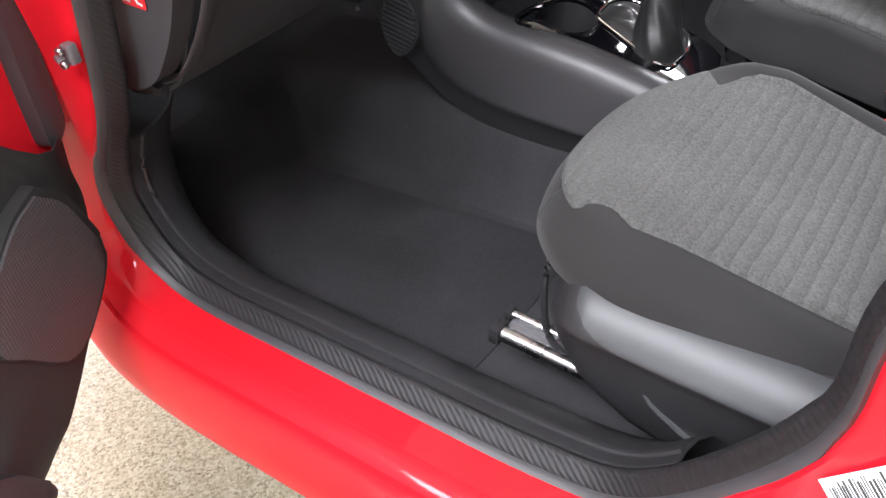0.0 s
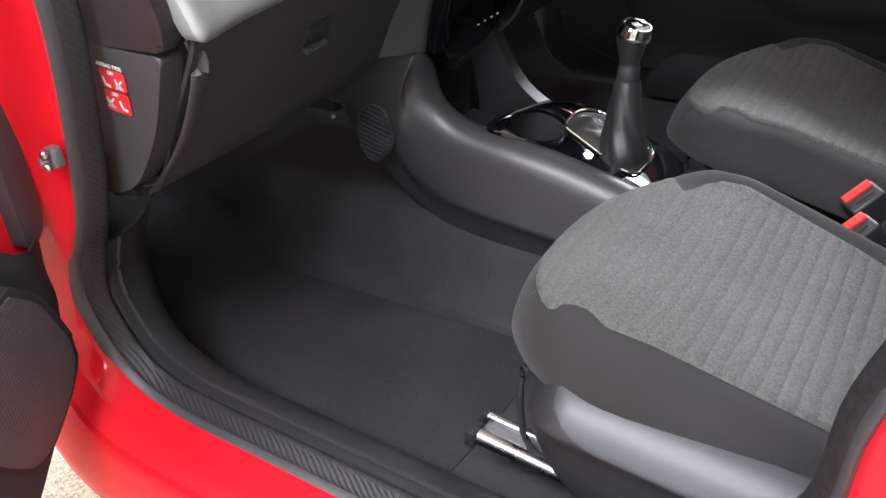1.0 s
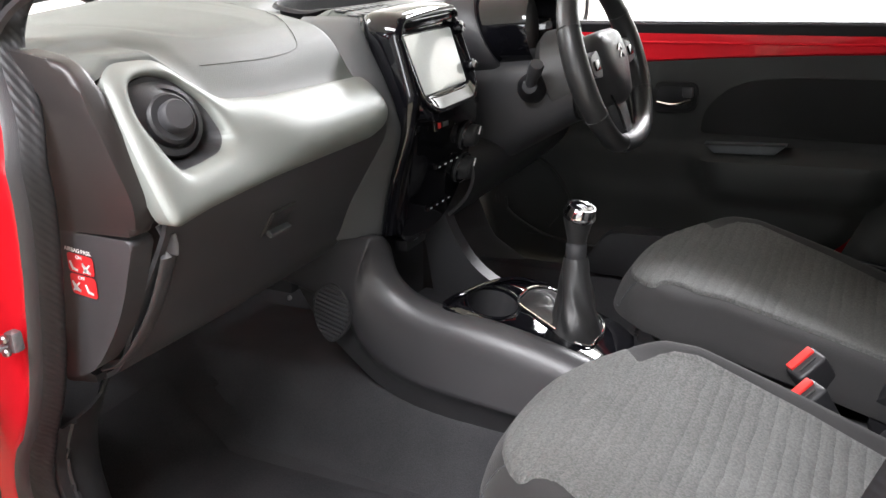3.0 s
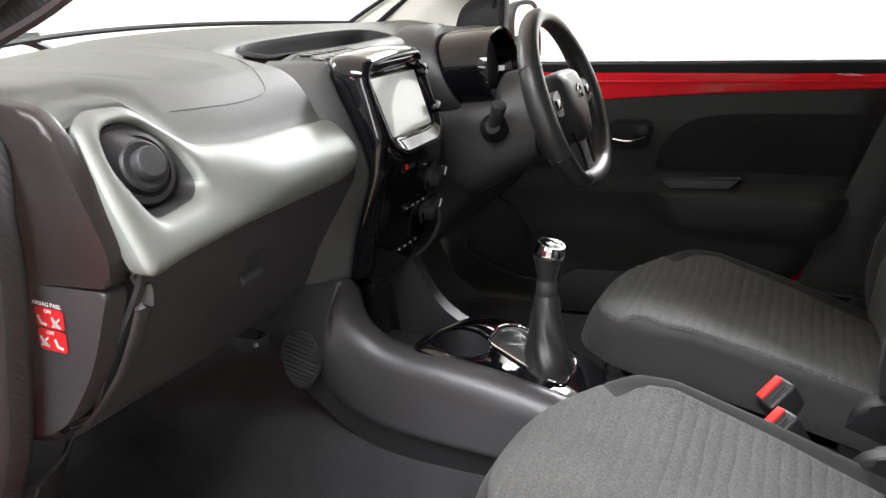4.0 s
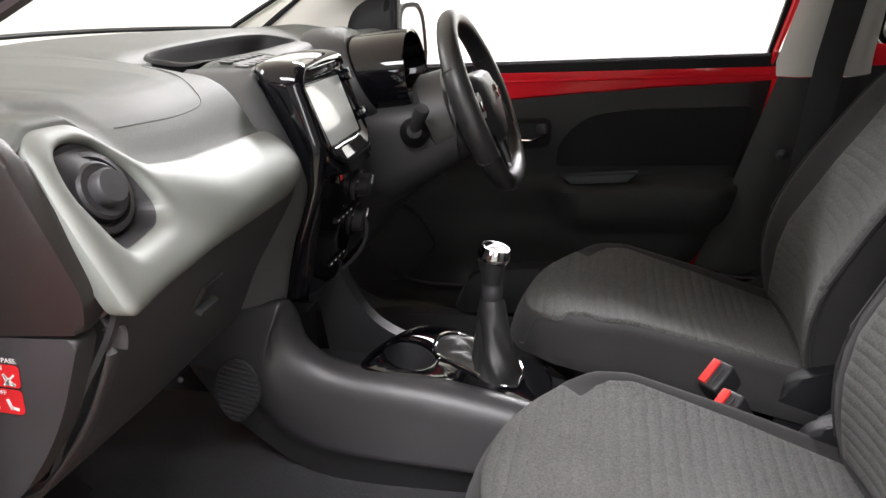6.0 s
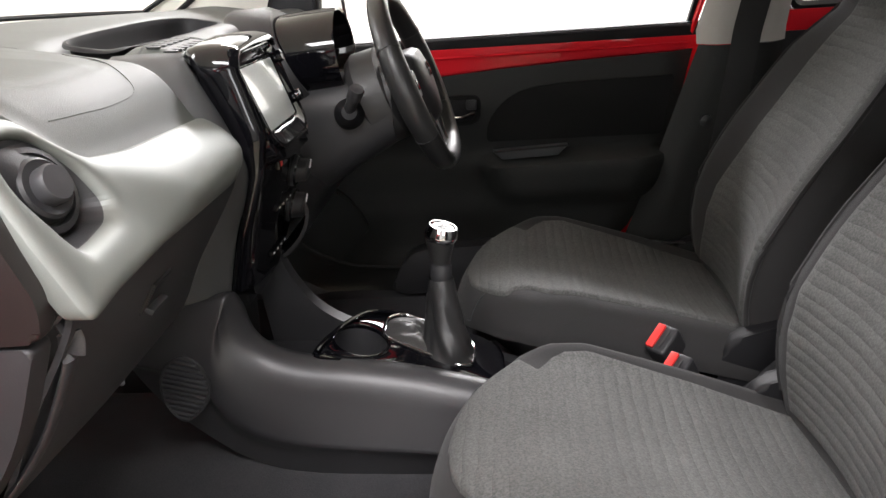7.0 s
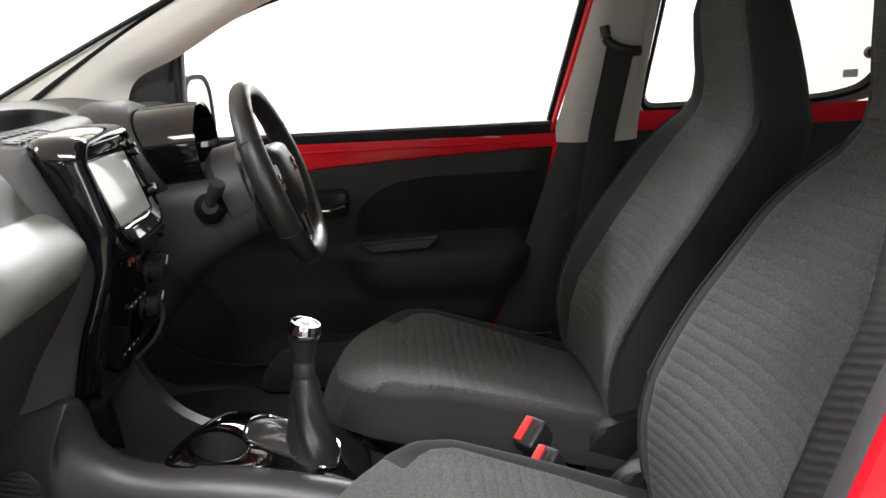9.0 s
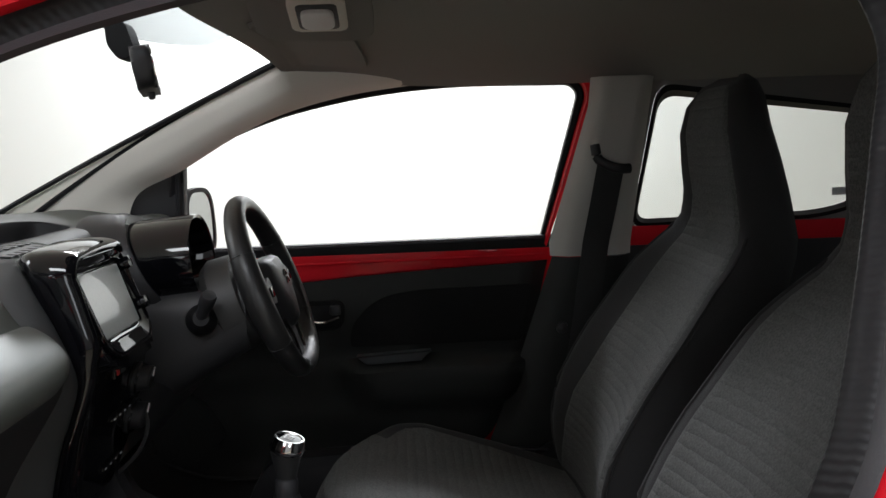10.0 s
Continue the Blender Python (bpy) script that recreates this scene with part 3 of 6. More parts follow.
def pillar_b(side, label):
    """Centre pillar trim: dark below the waist, light above."""
    t = thing("centre_pillar_trim", (0.6, side * 0.65, 0.40), label, "pillar trim")
    def sheet(z0, z1, q):
        rows = []
        for z in np.linspace(z0, z1, 14):
            xl = lerp([(0.3, 0.29), (0.5, 0.374), (0.62, 0.421), (0.74, 0.462), (0.915, 0.522), (0.92, 0.512), (1.25, 0.590), (1.34, 0.59)], z)
            xr = lerp([(0.3, 0.66), (0.92, 0.700), (1.25, 0.715), (1.34, 0.72)], z)
            row = []
            for u in np.linspace(0, 1, 11):
                e = min(u, 1 - u) * 5
                row.append((xl + (xr - xl) * u, side * (lean(z, 0.668 + q) - 0.030 * min(1, e) ** 0.6), z))
            rows.append(row)
        return thicken(grid(rows), 0.004)
    part("lower_trim", sheet(0.30, 0.914, -0.002), DOORTRIM, t, "black grained plastic")
    part("upper_trim", sheet(0.916, 1.305, 0.0), PALETRIM, t, "light beige cloth-faced trim")


pillar_b(1, "two-tone plastic trim on the driver side centre pillar")
pillar_b(-1, "two-tone plastic trim on the passenger side centre pillar")


def rear_shell():
    """Plain rear of the cabin: side panels, tail and floor edge."""
    for side in (1, -1):
        rows = [[(x, side * (lean(z, 0.70)), z) for x in np.linspace(0.66, 1.78, 12)] for z in np.linspace(0.30, 0.955, 10)]
        single("rear_side_panel", thicken(grid(rows), 0.01), PLASTIC, "plain black plastic trim on the rear door", "trim panel")
    rows = [[(1.76 - 0.1 * (z - 0.3) * 0.6, y, z) for y in np.linspace(-0.70, 0.70, 10)] for z in np.linspace(0.30, 1.36, 10)]
    single("tail_panel", thicken(grid(rows), 0.01), PLASTIC, "plain dark panel closing the rear of the cabin", "trim panel", "structure")


rear_shell()


def rear_window(side, label):
    """Hinged rear side window, its black frame, the red band below and its catch."""
    t = thing("rear_window", (0.95, side * 0.69, 0.99), label, "car window")
    out = fillet([(0.724, 0.990), (0.752, 1.268), (1.212, 1.213), (1.270, 1.13), (1.245, 1.02), (1.15, 0.996)], [0.03, 0.04, 0.03, 0.05, 0.05, 0.06], 6)
    k = len(out)
    bm = bmesh.new()
    bm.faces.new([bm.verts.new((x, side * lean(z, 0.712), z)) for x, z in out])
    g = part("pane", bm, TINT, t)
    g.visible_shadow = False
    c = Vector((0.98, 1.11))
    big = [(c.x + (p[0] - c.x) * 1.06 + 0.0, c.y + (p[1] - c.y) * 1.16) for p in out]
    mid = [(c.x + (p[0] - c.x) * 1.03, c.y + (p[1] - c.y) * 1.08) for p in out]
    rows = [[(x, side * (lean(z, 0.712) - 0.006), z) for x, z in out], [(x, side * (lean(z, 0.712) - 0.022), z) for x, z in mid],
            [(x, side * (lean(z, 0.712) - 0.020), z) for x, z in big]]
    part("window_frame", grid(rows, loop_u=True), RUBBER, t)
    # light-coloured surround up to the roof lining
    huge = [(c.x + (p[0] - c.x) * 1.30, c.y + (p[1] - c.y) * (1.9 if p[1] > 1.1 else 1.25)) for p in out]
    rows = [[(x, side * (lean(z, 0.712) - 0.018), z) for x, z in big], [(x, side * (lean(z, 0.712) - 0.012), z) for x, z in huge]]
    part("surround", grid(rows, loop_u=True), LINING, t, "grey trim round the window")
    part("red_band", slab([(0.69, 0.93), (1.5, 0.93), (1.5, 0.975), (0.69, 0.975)], "y", side * 0.680, side * 0.700, 0.004), RED, t, "red painted metal band")
    part("catch", lathe([(0.0, 0), (0.012, 0), (0.014, 0.006), (0.011, 0.014), (0.0, 0.016)], facing((1.232, side * 0.665, 1.085), (0, -side, 0)), 14), PLASTIC, t)
    part("frosted_mark", block((1.195, side * 0.667, 1.04), (0.035, 0.001, 0.018), 0), PAPER, t, "pale printed mark on the glass")


rear_window(1, "lightly tinted hinged rear window on the driver side")
rear_window(-1, "lightly tinted hinged rear window on the passenger side")

# ---------- doors ----------
def car_door(side, name, label):
    """A front door in its closed place: skin, trim, window frame, glass, handle, speaker."""
    t = thing(name, (-0.47, side * 0.745, 0.36), label, "car door")
    Y = lambda y: side * y
    low = fillet([(-0.36, 0.33), (-0.48, 0.38), (-0.51, 0.50), (-0.50, 0.70), (-0.49, 0.93), (0.53, 0.93), (0.52, 0.88), (0.487, 0.74), (0.457, 0.62), (0.387, 0.48), (0.30, 0.39), (0.16, 0.335)], 0.04, 3) if side > 0 else fillet([(-0.20, 0.345), (-0.30, 0.362), (-0.40, 0.43), (-0.455, 0.50), (-0.49, 0.60), (-0.50, 0.70), (-0.49, 0.93), (0.53, 0.93), (0.52, 0.88), (0.487, 0.74), (0.457, 0.62), (0.387, 0.48), (0.30, 0.39), (0.16, 0.345)], 0.04, 3)
    part("door_skin", slab(low, "y", Y(0.705), Y(0.785), 0.015), RED, t, "glossy red painted steel")
    # inner trim
    fr = [(0.345, -0.36), (0.37, -0.44), (0.40, -0.48), (0.45, -0.50), (0.53, -0.508), (0.68, -0.50), (0.83, -0.47), (0.93, -0.44)] if side > 0 else [(0.345, -0.24), (0.363, -0.285), (0.40, -0.347), (0.44, -0.402), (0.503, -0.452), (0.58, -0.475), (0.65, -0.488), (0.70, -0.485), (0.83, -0.44), (0.93, -0.42)]
    rr = [(0.345, 0.16), (0.40, 0.235), (0.50, 0.35), (0.62, 0.415), (0.74, 0.452), (0.88, 0.487), (0.93, 0.50)]
    rr = [(a, b + (0.022 if side > 0 else 0)) for a, b in rr]
    rows = []
    for k in range(40):
        v = k / 39
        row = []
        for j in range(44):
            u = j / 43
            zt = lerp([(0, 0.852), (0.41, 0.873), (0.56, 0.884), (0.75, 0.894), (1, 0.903)] if side > 0 else [(0, 0.652), (0.06, 0.656), (0.10, 0.69), (0.14, 0.75), (0.20, 0.83), (0.25, 0.866), (0.6, 0.895), (1, 0.912)], u)
            z = 0.348 + (zt - 0.348) * v
            x0, x1 = lerp(fr, z), lerp(rr, z)
            x = x0 + (x1 - x0) * u
            y = 0.682
            arm = 1 / (1 + math.exp(-(x - 0.055 - 0.35 * (0.67 - z)) * 110))
            up = 1 / (1 + math.exp((z - 0.682) * 220))
            dn = 1 / (1 + math.exp(-(z - 0.585) * 120))
            y -= 0.052 * (0.22 + 0.78 * arm) * up * dn
            y -= 0.022 * (1 / (1 + math.exp(-(0.585 - z) * 120)))
            pk = 1 / (1 + math.exp((z - 0.455) * 120))
            y -= 0.030 * pk * (1 / (1 + math.exp(-(x + 0.2) * 40)))
            y -= 0.012 * math.exp(-((z - 0.80) / 0.08) ** 2)
            e = min(u, 1 - u) * 43 / 2.0
            y += 0.022 * (1 - min(1, e)) + 0.012 * (1 - min(1, v * 12))
            row.append((x, Y(y), z))
        rows.append(row)
    trim = part("door_trim", thicken(grid(rows), 0.003), DOORTRIM, t, "grained black plastic door trim")
    # belt: red band and black weather strip
    part("red_band", slab([(-0.40, 0.858), (-0.07, 0.874), (0.08, 0.885), (0.26, 0.895), (0.530, 0.904), (0.536, 0.933), (-0.42, 0.933)], "y", Y(0.688), Y(0.704), 0.004), RED, t, "exposed red painted metal")
    part("weather_strip", slab([(-0.44, 0.928), (0.532, 0.930), (0.536, 0.962), (-0.45, 0.957)], "y", Y(0.690), Y(0.716), 0.006), RUBBER, t)
    part("band_crease", tube([(-0.40, Y(0.687), 0.912), (0.10, Y(0.687), 0.914), (0.508, Y(0.687), 0.917)], 0.0032, 6), RED, t)
    part("strip_lip", tube([(-0.44, Y(0.689), 0.951), (0.10, Y(0.689), 0.9535), (0.508, Y(0.689), 0.956)], 0.0028, 6), GREYPL, t)
    # dark inset behind the handle
    part("inset_panel", slab(fillet([(0.052, 0.722), (0.056, 0.770), (0.094, 0.815), (0.136, 0.838), (0.213, 0.849), (0.34, 0.851), (0.474, 0.853), (0.462, 0.80), (0.448, 0.722)], [0.01, 0.03, 0.04, 0.04, 0.05, 0.1, 0.01, 0.01, 0.01], 4), "y", Y(0.6655), Y(0.680), 0.002), INSET, t, "black cloth-faced door inset")
    if side > 0:
        part("pocket_edge", tube(smooth_line([(-0.402, 0.628, 0.535), (-0.392, 0.626, 0.498), (-0.318, 0.622, 0.458), (-0.245, 0.620, 0.442), (-0.117, 0.620, 0.438), (-0.01, 0.622, 0.440)], 5), 0.0045, 8), DOORTRIM, t)
    # glass and frame
    glass = [(-0.33, 0.955), (0.503, 0.958), (0.571, 1.275), (0.553, 1.296), (0.30, 1.300), (0.118, 1.285), (-0.066, 1.248), (-0.193, 1.202), (-0.300, 1.150), (-0.326, 1.05)]
    glass = fillet(glass, [0, 0, 0.012, 0.02, 0.1, 0.1, 0.08, 0.08, 0.008, 0.0], 4)
    bm = bmesh.new()
    bm.faces.new([bm.verts.new((x, Y(lean(z, 0.714)), z)) for x, z in glass])
    part("glass", bm, GLASS, t).visible_shadow = False
    k = len(glass)
    def off(d, q):
        row = []
        for i, p in enumerate(glass):
            a, b = glass[i - 1], glass[(i + 1) % k]
            tx, tz = b[0] - a[0], b[1] - a[1]
            h = math.hypot(tx, tz) or 1
            X, Z = p[0] + tz / h * d, p[1] - tx / h * d
            row.append((X, Y(lean(Z, 0.714) + q), max(Z, 0.935)))
        return row
    part("window_seal", grid([off(-0.002, 0.004), off(-0.001, -0.010), off(0.010, -0.014), off(0.014, -0.012), off(0.016, 0.004)], loop_u=True), RUBBER, t)
    rows = [off(0.014, 0.002), off(0.015, -0.020), off(0.019, -0.026), off(0.030, -0.026), off(0.036, -0.02), off(0.038, 0.006)]
    cut = [i for i in range(k) if glass[i][0] > 0.46] if side > 0 else list(range(k))
    if side > 0:
        part("window_frame", grid([[r[i] for i in cut] for r in rows]), RED, t, "red painted window frame")
        rest = [i for i in range(k) if glass[i][0] <= 0.50 and glass[i][1] > 1.165]
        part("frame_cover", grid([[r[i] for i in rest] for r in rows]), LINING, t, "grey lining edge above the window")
    else:
        part("window_frame", grid(rows, loop_u=True), RED, t, "red painted window frame")
    # sail panel for the outside mirror
    part("mirror_sail", slab([(-0.475, 0.945), (-0.306, 0.950), (-0.294, 1.155), (-0.345, 1.140), (-0.46, 1.080)], "y", Y(0.655), Y(0.690), 0.006), RUBBER, t, "black triangular mirror panel")
    part("sail_rib", tube([(-0.316, Y(0.668), 0.955), (-0.305, Y(0.640), 1.145)], 0.006, 6), RUBBER, t)
    # inside handle
    cup = part("handle_cup", slab(fillet([(-0.060, 0.762), (0.040, 0.766), (0.044, 0.832), (-0.055, 0.832)], 0.022), "y", Y(0.658), Y(0.676), 0.005), INSET, t)
    # flat black plate on the cup, for the shade inside its hollow
    part("hollow_shade", slab(fillet([(-0.048, 0.772), (0.030, 0.776), (0.033, 0.822), (-0.044, 0.822)], 0.016), "y", Y(0.6565), Y(0.660), 0.001), RUBBER, cup)
    part("lever", tube(smooth_line([(-0.042, Y(0.650), 0.789), (-0.005, Y(0.640), 0.787), (0.030, Y(0.648), 0.796)], 6), 0.0055, 8, flat=0.7), CHROME, cup, "chrome pull lever")
    part("lock_tab", block((0.022, Y(0.652), 0.812), (0.024, 0.012, 0.022), 0.004), PLASTIC, cup)
    # pull pocket
    part("pull_pocket", slab([(0.066, 0.703), (0.236, 0.711), (0.212, 0.689), (0.088, 0.684)], "y", Y(0.640), Y(0.672), 0.003), SEATTRIM, t, "grey pull pocket above the armrest")
    part("pocket_line", tube([(0.068, Y(0.6395), 0.703), (0.234, Y(0.6395), 0.711)], 0.0022, 6), DOORTRIM, t)
    # speaker
    c = (-0.345, 0.540)
    shape = [(-0.382, 0.652), (-0.414, 0.620), (-0.432, 0.575), (-0.444, 0.528), (-0.430, 0.492), (-0.392, 0.460), (-0.345, 0.436), (-0.310, 0.446), (-0.268, 0.496), (-0.240, 0.535), (-0.280, 0.602), (-0.334, 0.640)]
    shape = [tuple(p) for p in smooth_line(shape + [shape[0]], 4)[:-1]]
    sp = part("speaker_rim", slab(shape, "y", Y(0.650), Y(0.676), 0.006), DOORTRIM, t)
    inner = [(c[0] + 0.005 + (x - c[0]) * 0.93, c[1] + (z - c[1]) * 0.93) for x, z in shape]
    part("speaker_grille", slab(inner, "y", Y(0.646), Y(0.652), 0.002), GRILLE if side < 0 else DOORTRIM, sp, "fine black perforated speaker grille")
    # front edge strip and bottle bin
    part("edge_strip", slab(fillet([(-0.500, 0.652), (-0.462, 0.640), (-0.464, 0.72), (-0.470, 0.80), (-0.474, 0.95), (-0.506, 0.95), (-0.506, 0.75)], [0.014, 0.016, 0.02, 0.02, 0.004, 0.004, 0.02], 4), "y", Y(0.684), Y(0.708), 0.008, 3), GREYPL, t, "dark grey rubber edge strip")
    part("bin", slab(fillet([(-0.20, 0.375), (0.22, 0.385), (0.30, 0.50), (-0.14, 0.485)], 0.04), "y", Y(0.600), Y(0.655), 0.012), PLASTIC, t, "black moulded door pocket")
    return t


GRILLE = surface("perforated black grille", (0.042, 0.040, 0.042), 0.5, 0, 0, 300, 0.1, 8)
def punch(m, pitch):
    nt = m.node_tree
    n, l = nt.nodes, nt.links
    v = n.new("ShaderNodeTexVoronoi")
    v.inputs["Scale"].default_value = 1 / pitch
    v.inputs["Randomness"].default_value = 0.0
    l.new(n["Texture Coordinate"].outputs["Object"], v.inputs["Vector"])
    b = n.new("ShaderNodeBump")
    b.inputs["Strength"].default_value, b.inputs["Distance"].default_value = 1.0, 0.002
    l.new(v.outputs["Distance"], b.inputs["Height"])
    l.new(b.outputs["Normal"], n["Principled BSDF"].inputs["Normal"])
punch(GRILLE, 0.0042)

far_door = car_door(1, "driver_door", "closed driver door with red band and black plastic trim")
near_door = car_door(-1, "passenger_door", "wide open red passenger door with black trim and speaker")
near_door.rotation_euler = (0, 0, radians(-DOOR_ANGLE))
near_door.location = DOOR_HINGE


def door_mirror():
    t = thing("door_mirror", (-0.34, 0.80, 0.98), "black-rimmed outside mirror on the driver door", "door mirror")
    m = facing((-0.315, 0.865, 1.006), (1, -0.45, 0.05))
    def ring(k, z):
        out = []
        for a in np.linspace(0, 2 * math.pi, 40, endpoint=False):
            u, v = math.copysign(abs(math.cos(a)) ** 0.62, math.cos(a)), math.copysign(abs(math.sin(a)) ** 0.62, math.sin(a))
            out.append(tuple(m @ Vector((0.053 * k * v, 0.086 * k * u, z))))
        return out
    part("housing", grid([ring(0.86, -0.004), ring(0.885, 0.004), ring(1.0, 0.003), ring(1.02, -0.008), ring(0.97, -0.035), ring(0.80, -0.062), ring(0.4, -0.075), ring(0.05, -0.077)], loop_u=True), PLASTIC, t)
    part("mirror_glass", grid([ring(0.87, 0.0), ring(0.5, 0.0), ring(0.02, 0.0)], loop_u=True), MIRROR, t)
    part("stalk", tube([(-0.36, 0.72, 0.97), (-0.34, 0.80, 0.98), (-0.33, 0.84, 0.99)], 0.02, 8), PLASTIC, t)


door_mirror()


def check_strap():
    """Door check arm bolted to the front pillar."""
    t = thing("check_strap", (-0.40, -0.715, 0.76), "grey metal door check strap bolted to the red pillar", "door check strap")
    part("arm", block((-0.407, -0.718, 0.757), (0.014, 0.012, 0.008), 0.003, pose(0, 0, 0, 0, 0, -20)), CASTING, t)
    part("bracket", block((-0.398, -0.710, 0.762), (0.015, 0.014, 0.024), 0.004), CASTING, t)
    for dz in (-0.012, 0.014):
        part("bolt", lathe([(0, 0), (0.005, 0), (0.005, 0.004), (0.003, 0.006), (0, 0.006)], facing((-0.396, -0.721, 0.762 + dz * 0.6), (0.3, -1, 0)), 8), STEEL, t)


check_strap()

# ---------- dashboard ----------
PLANE = lambda z: -0.255 - 0.6 * (z - 0.92)


def dashboard():
    t = thing("dashboard", (-0.45, 0, 0.62), "black dashboard with a satin silver band on the passenger side", "dashboard")
    # upper skin, passenger side
    def top(y0, y1, n, front, dip=None):
        rows = []
        for y in np.linspace(y0, y1, n):
            f = front(y)
            rows_y = smooth_line([(XW(y), ZW(y) - 0.012), (XW(y) * 0.62 + f[1][0] * 0.38, ZW(y) + 0.002)] + f[1:], 12)
            row = []
            for x, z in rows_y:
                if dip:
                    z -= dip(x, y)
                row.append((x, y, z))
            rows.append(row)
        return rows
    def crown(y):
        zt = lerp([(-0.66, 1.025), (-0.604, 1.030), (-0.58, 1.040), (-0.522, 1.037), (-0.49, 1.006), (-0.465, 0.981), (-0.39, 0.971), (-0.175, 0.964), (-0.13, 0.964)], y)
        bend = lerp([(-0.66, 0.0), (-0.48, 0.0), (-0.40, 1.0), (-0.13, 1.0)], y)
        low = min(1.0, max(0.0, (y + 0.28) / 0.14)) * 0.014
        k = min(1.0, max(0.0, (y + 0.182) / 0.03))
        return [(-0.52, 1.076 - 0.012 * (y / 0.6) ** 2 - low), (-0.42, 1.064 - 0.004 * bend - low - 0.004 * k), (PLANE(zt) - 0.055 - 0.03 * k, zt + (1.052 - zt) * 0.75 - 0.020 * k), (PLANE(zt) - 0.012 - 0.03 * k, zt + 0.008 - 0.035 * k), (PLANE(zt) - 0.002 - 0.03 * k, zt - 0.003 - 0.035 * k)]
    def pad_line(x, y):
        # shallow crease round the airbag cover
        a = abs((x + 0.50) / 0.135) ** 3 + abs((y + 0.33) / 0.15) ** 3
        return 0.0012 * math.exp(-((a - 1) / 0.13) ** 2)
    seam = smooth_line([(-0.47, -0.142), (-0.419, -0.184), (-0.365, -0.232), (-0.336, -0.252), (-0.322, -0.272), (-0.320, -0.334), (-0.323, -0.393), (-0.328, -0.45)], 5)
    pts = []
    for x, y in seam:
        f = crown(y)
        line = smooth_line([(XW(y), ZW(y) - 0.012), (XW(y) * 0.62 + f[1][0] * 0.38, ZW(y) + 0.002)] + f[1:], 12)
        pts.append((x, y, lerp(sorted(line), x) + 0.0004))
    part("airbag_seam", tube(pts[:17], 0.0010, 5), SOFT, t, "fine seam of the airbag cover")
    part("airbag_seam", tube(pts[16:], 0.0004, 5), SOFT, t)
    part("upper_pad", thicken(grid(top(-0.628, -0.135, 90, crown, pad_line)), 0.006), SOFT, t, "soft dark grey upper pad")
    def crown2(y):
        zt = lerp([(-0.135, 1.02), (0.12, 1.03), (0.18, 1.0), (0.45, 1.0), (0.55, 1.03), (0.645, 1.03)], y)
        b = min(1.0, max(0.0, (y + 0.135) / 0.05))
        far = [(-0.52, 1.064), (-0.42, 1.052 - 0.006 * (y / 0.6) ** 2), (-0.36, 1.046), (-0.33, zt + 0.008), (-0.325, zt - 0.01)]
        near = crown(-0.135)
        return [far[0]] + [(p[0] + (q[0] - p[0]) * b, p[1] + (q[1] - p[1]) * b) for p, q in zip(near, far)]
    def bowl(x, y):
        a = ((x + 0.452) / 0.064) ** 4 + ((y - 0.110) / 0.215) ** 4
        return 0.056 / (1 + a ** 3) * min(1.0, max(0.0, (-0.395 - x) / 0.05))
    part("centre_pad", thicken(grid(top(-0.135, 0.645, 120, crown2, bowl)), 0.006), SOFT, t, "soft dark grey centre pad with a tray")
    # dark liner of the tray
    def skin(x, y):
        f = crown2(y)
        pts = smooth_line([(XW(y), ZW(y) - 0.012), (XW(y) * 0.62 + f[1][0] * 0.38, ZW(y) + 0.002)] + f[1:], 12)
        return lerp(sorted(pts), x)
    def rim_at(k, j):
        a = 2 * math.pi * j / 72
        ca, sa = math.cos(a), math.sin(a)
        q = (abs(ca) ** 3 + abs(sa) ** 3) ** (-1 / 3.0)
        return -0.452 + 0.064 * q * ca * k, 0.110 + 0.215 * q * sa * k
    rows = []
    for k, d in ((1.05, 0.004), (1.03, 0.0), (1.00, -0.0005), (0.985, 0.002), (0.975, 0.012), (0.965, 0.028), (0.945, 0.033), (0.8, 0.034), (0.4, 0.034), (0.05, 0.034)):
        row = []
        for j in range(72):
            x, y = rim_at(k, j)
            row.append((x, y, skin(x, y) + 0.0006 - d * min(1.0, max(0.0, (-0.392 - x) / 0.06))))
        rows.append(row)
    part("tray_liner", grid(rows, loop_u=True), RUBBER, t, "black hard plastic tray")
    # tray vents
    frame_line = fillet([(-0.386, -0.118), (-0.334, -0.126), (-0.334, 0.045), (-0.380, 0.040)], 0.014, 5)
    vent = part("tray_vent", tube([(x, y, skin(x, y) + 0.0005) for x, y in resample(frame_line, 60)], 0.0018, 6, True), SOFT, t)
    for r in range(2):
        for k in range(7):
            x, y = -0.370 + 0.024 * r, -0.105 + 0.0215 * k
            # black blocks laid on the skin, for the darkness inside the vent openings
            part("slot_shade", block((x, y, skin(x, y) + 0.0008), (0.018, 0.0145, 0.0022), 0.0008, pose(0, 0, 0, 0, 4, 8)), INK, vent)
    # silver band and the ring round the outer vent
    C = (-0.520, 0.945)
    inner = [(-0.576, 0.940), (-0.588, 0.985), (-0.578, 1.018), (-0.547, 1.023), (-0.513, 1.013), (-0.488, 0.982), (-0.484, 0.946), (-0.500, 0.932), (-0.540, 0.927), (-0.568, 0.926)]
    outer = fillet([(-0.622, 0.880), (-0.616, 0.95), (-0.604, 1.026), (-0.58, 1.040), (-0.522, 1.037), (-0.49, 1.006), (-0.462, 0.983), (-0.39, 0.973), (-0.175, 0.965), (-0.166, 0.953), (-0.160, 0.930),
                    (-0.168, 0.908), (-0.188, 0.897), (-0.23, 0.890), (-0.35, 0.890), (-0.45, 0.890), (-0.56, 0.886)], 0.014, 4)
    inner = fillet(inner, 0.014, 4)
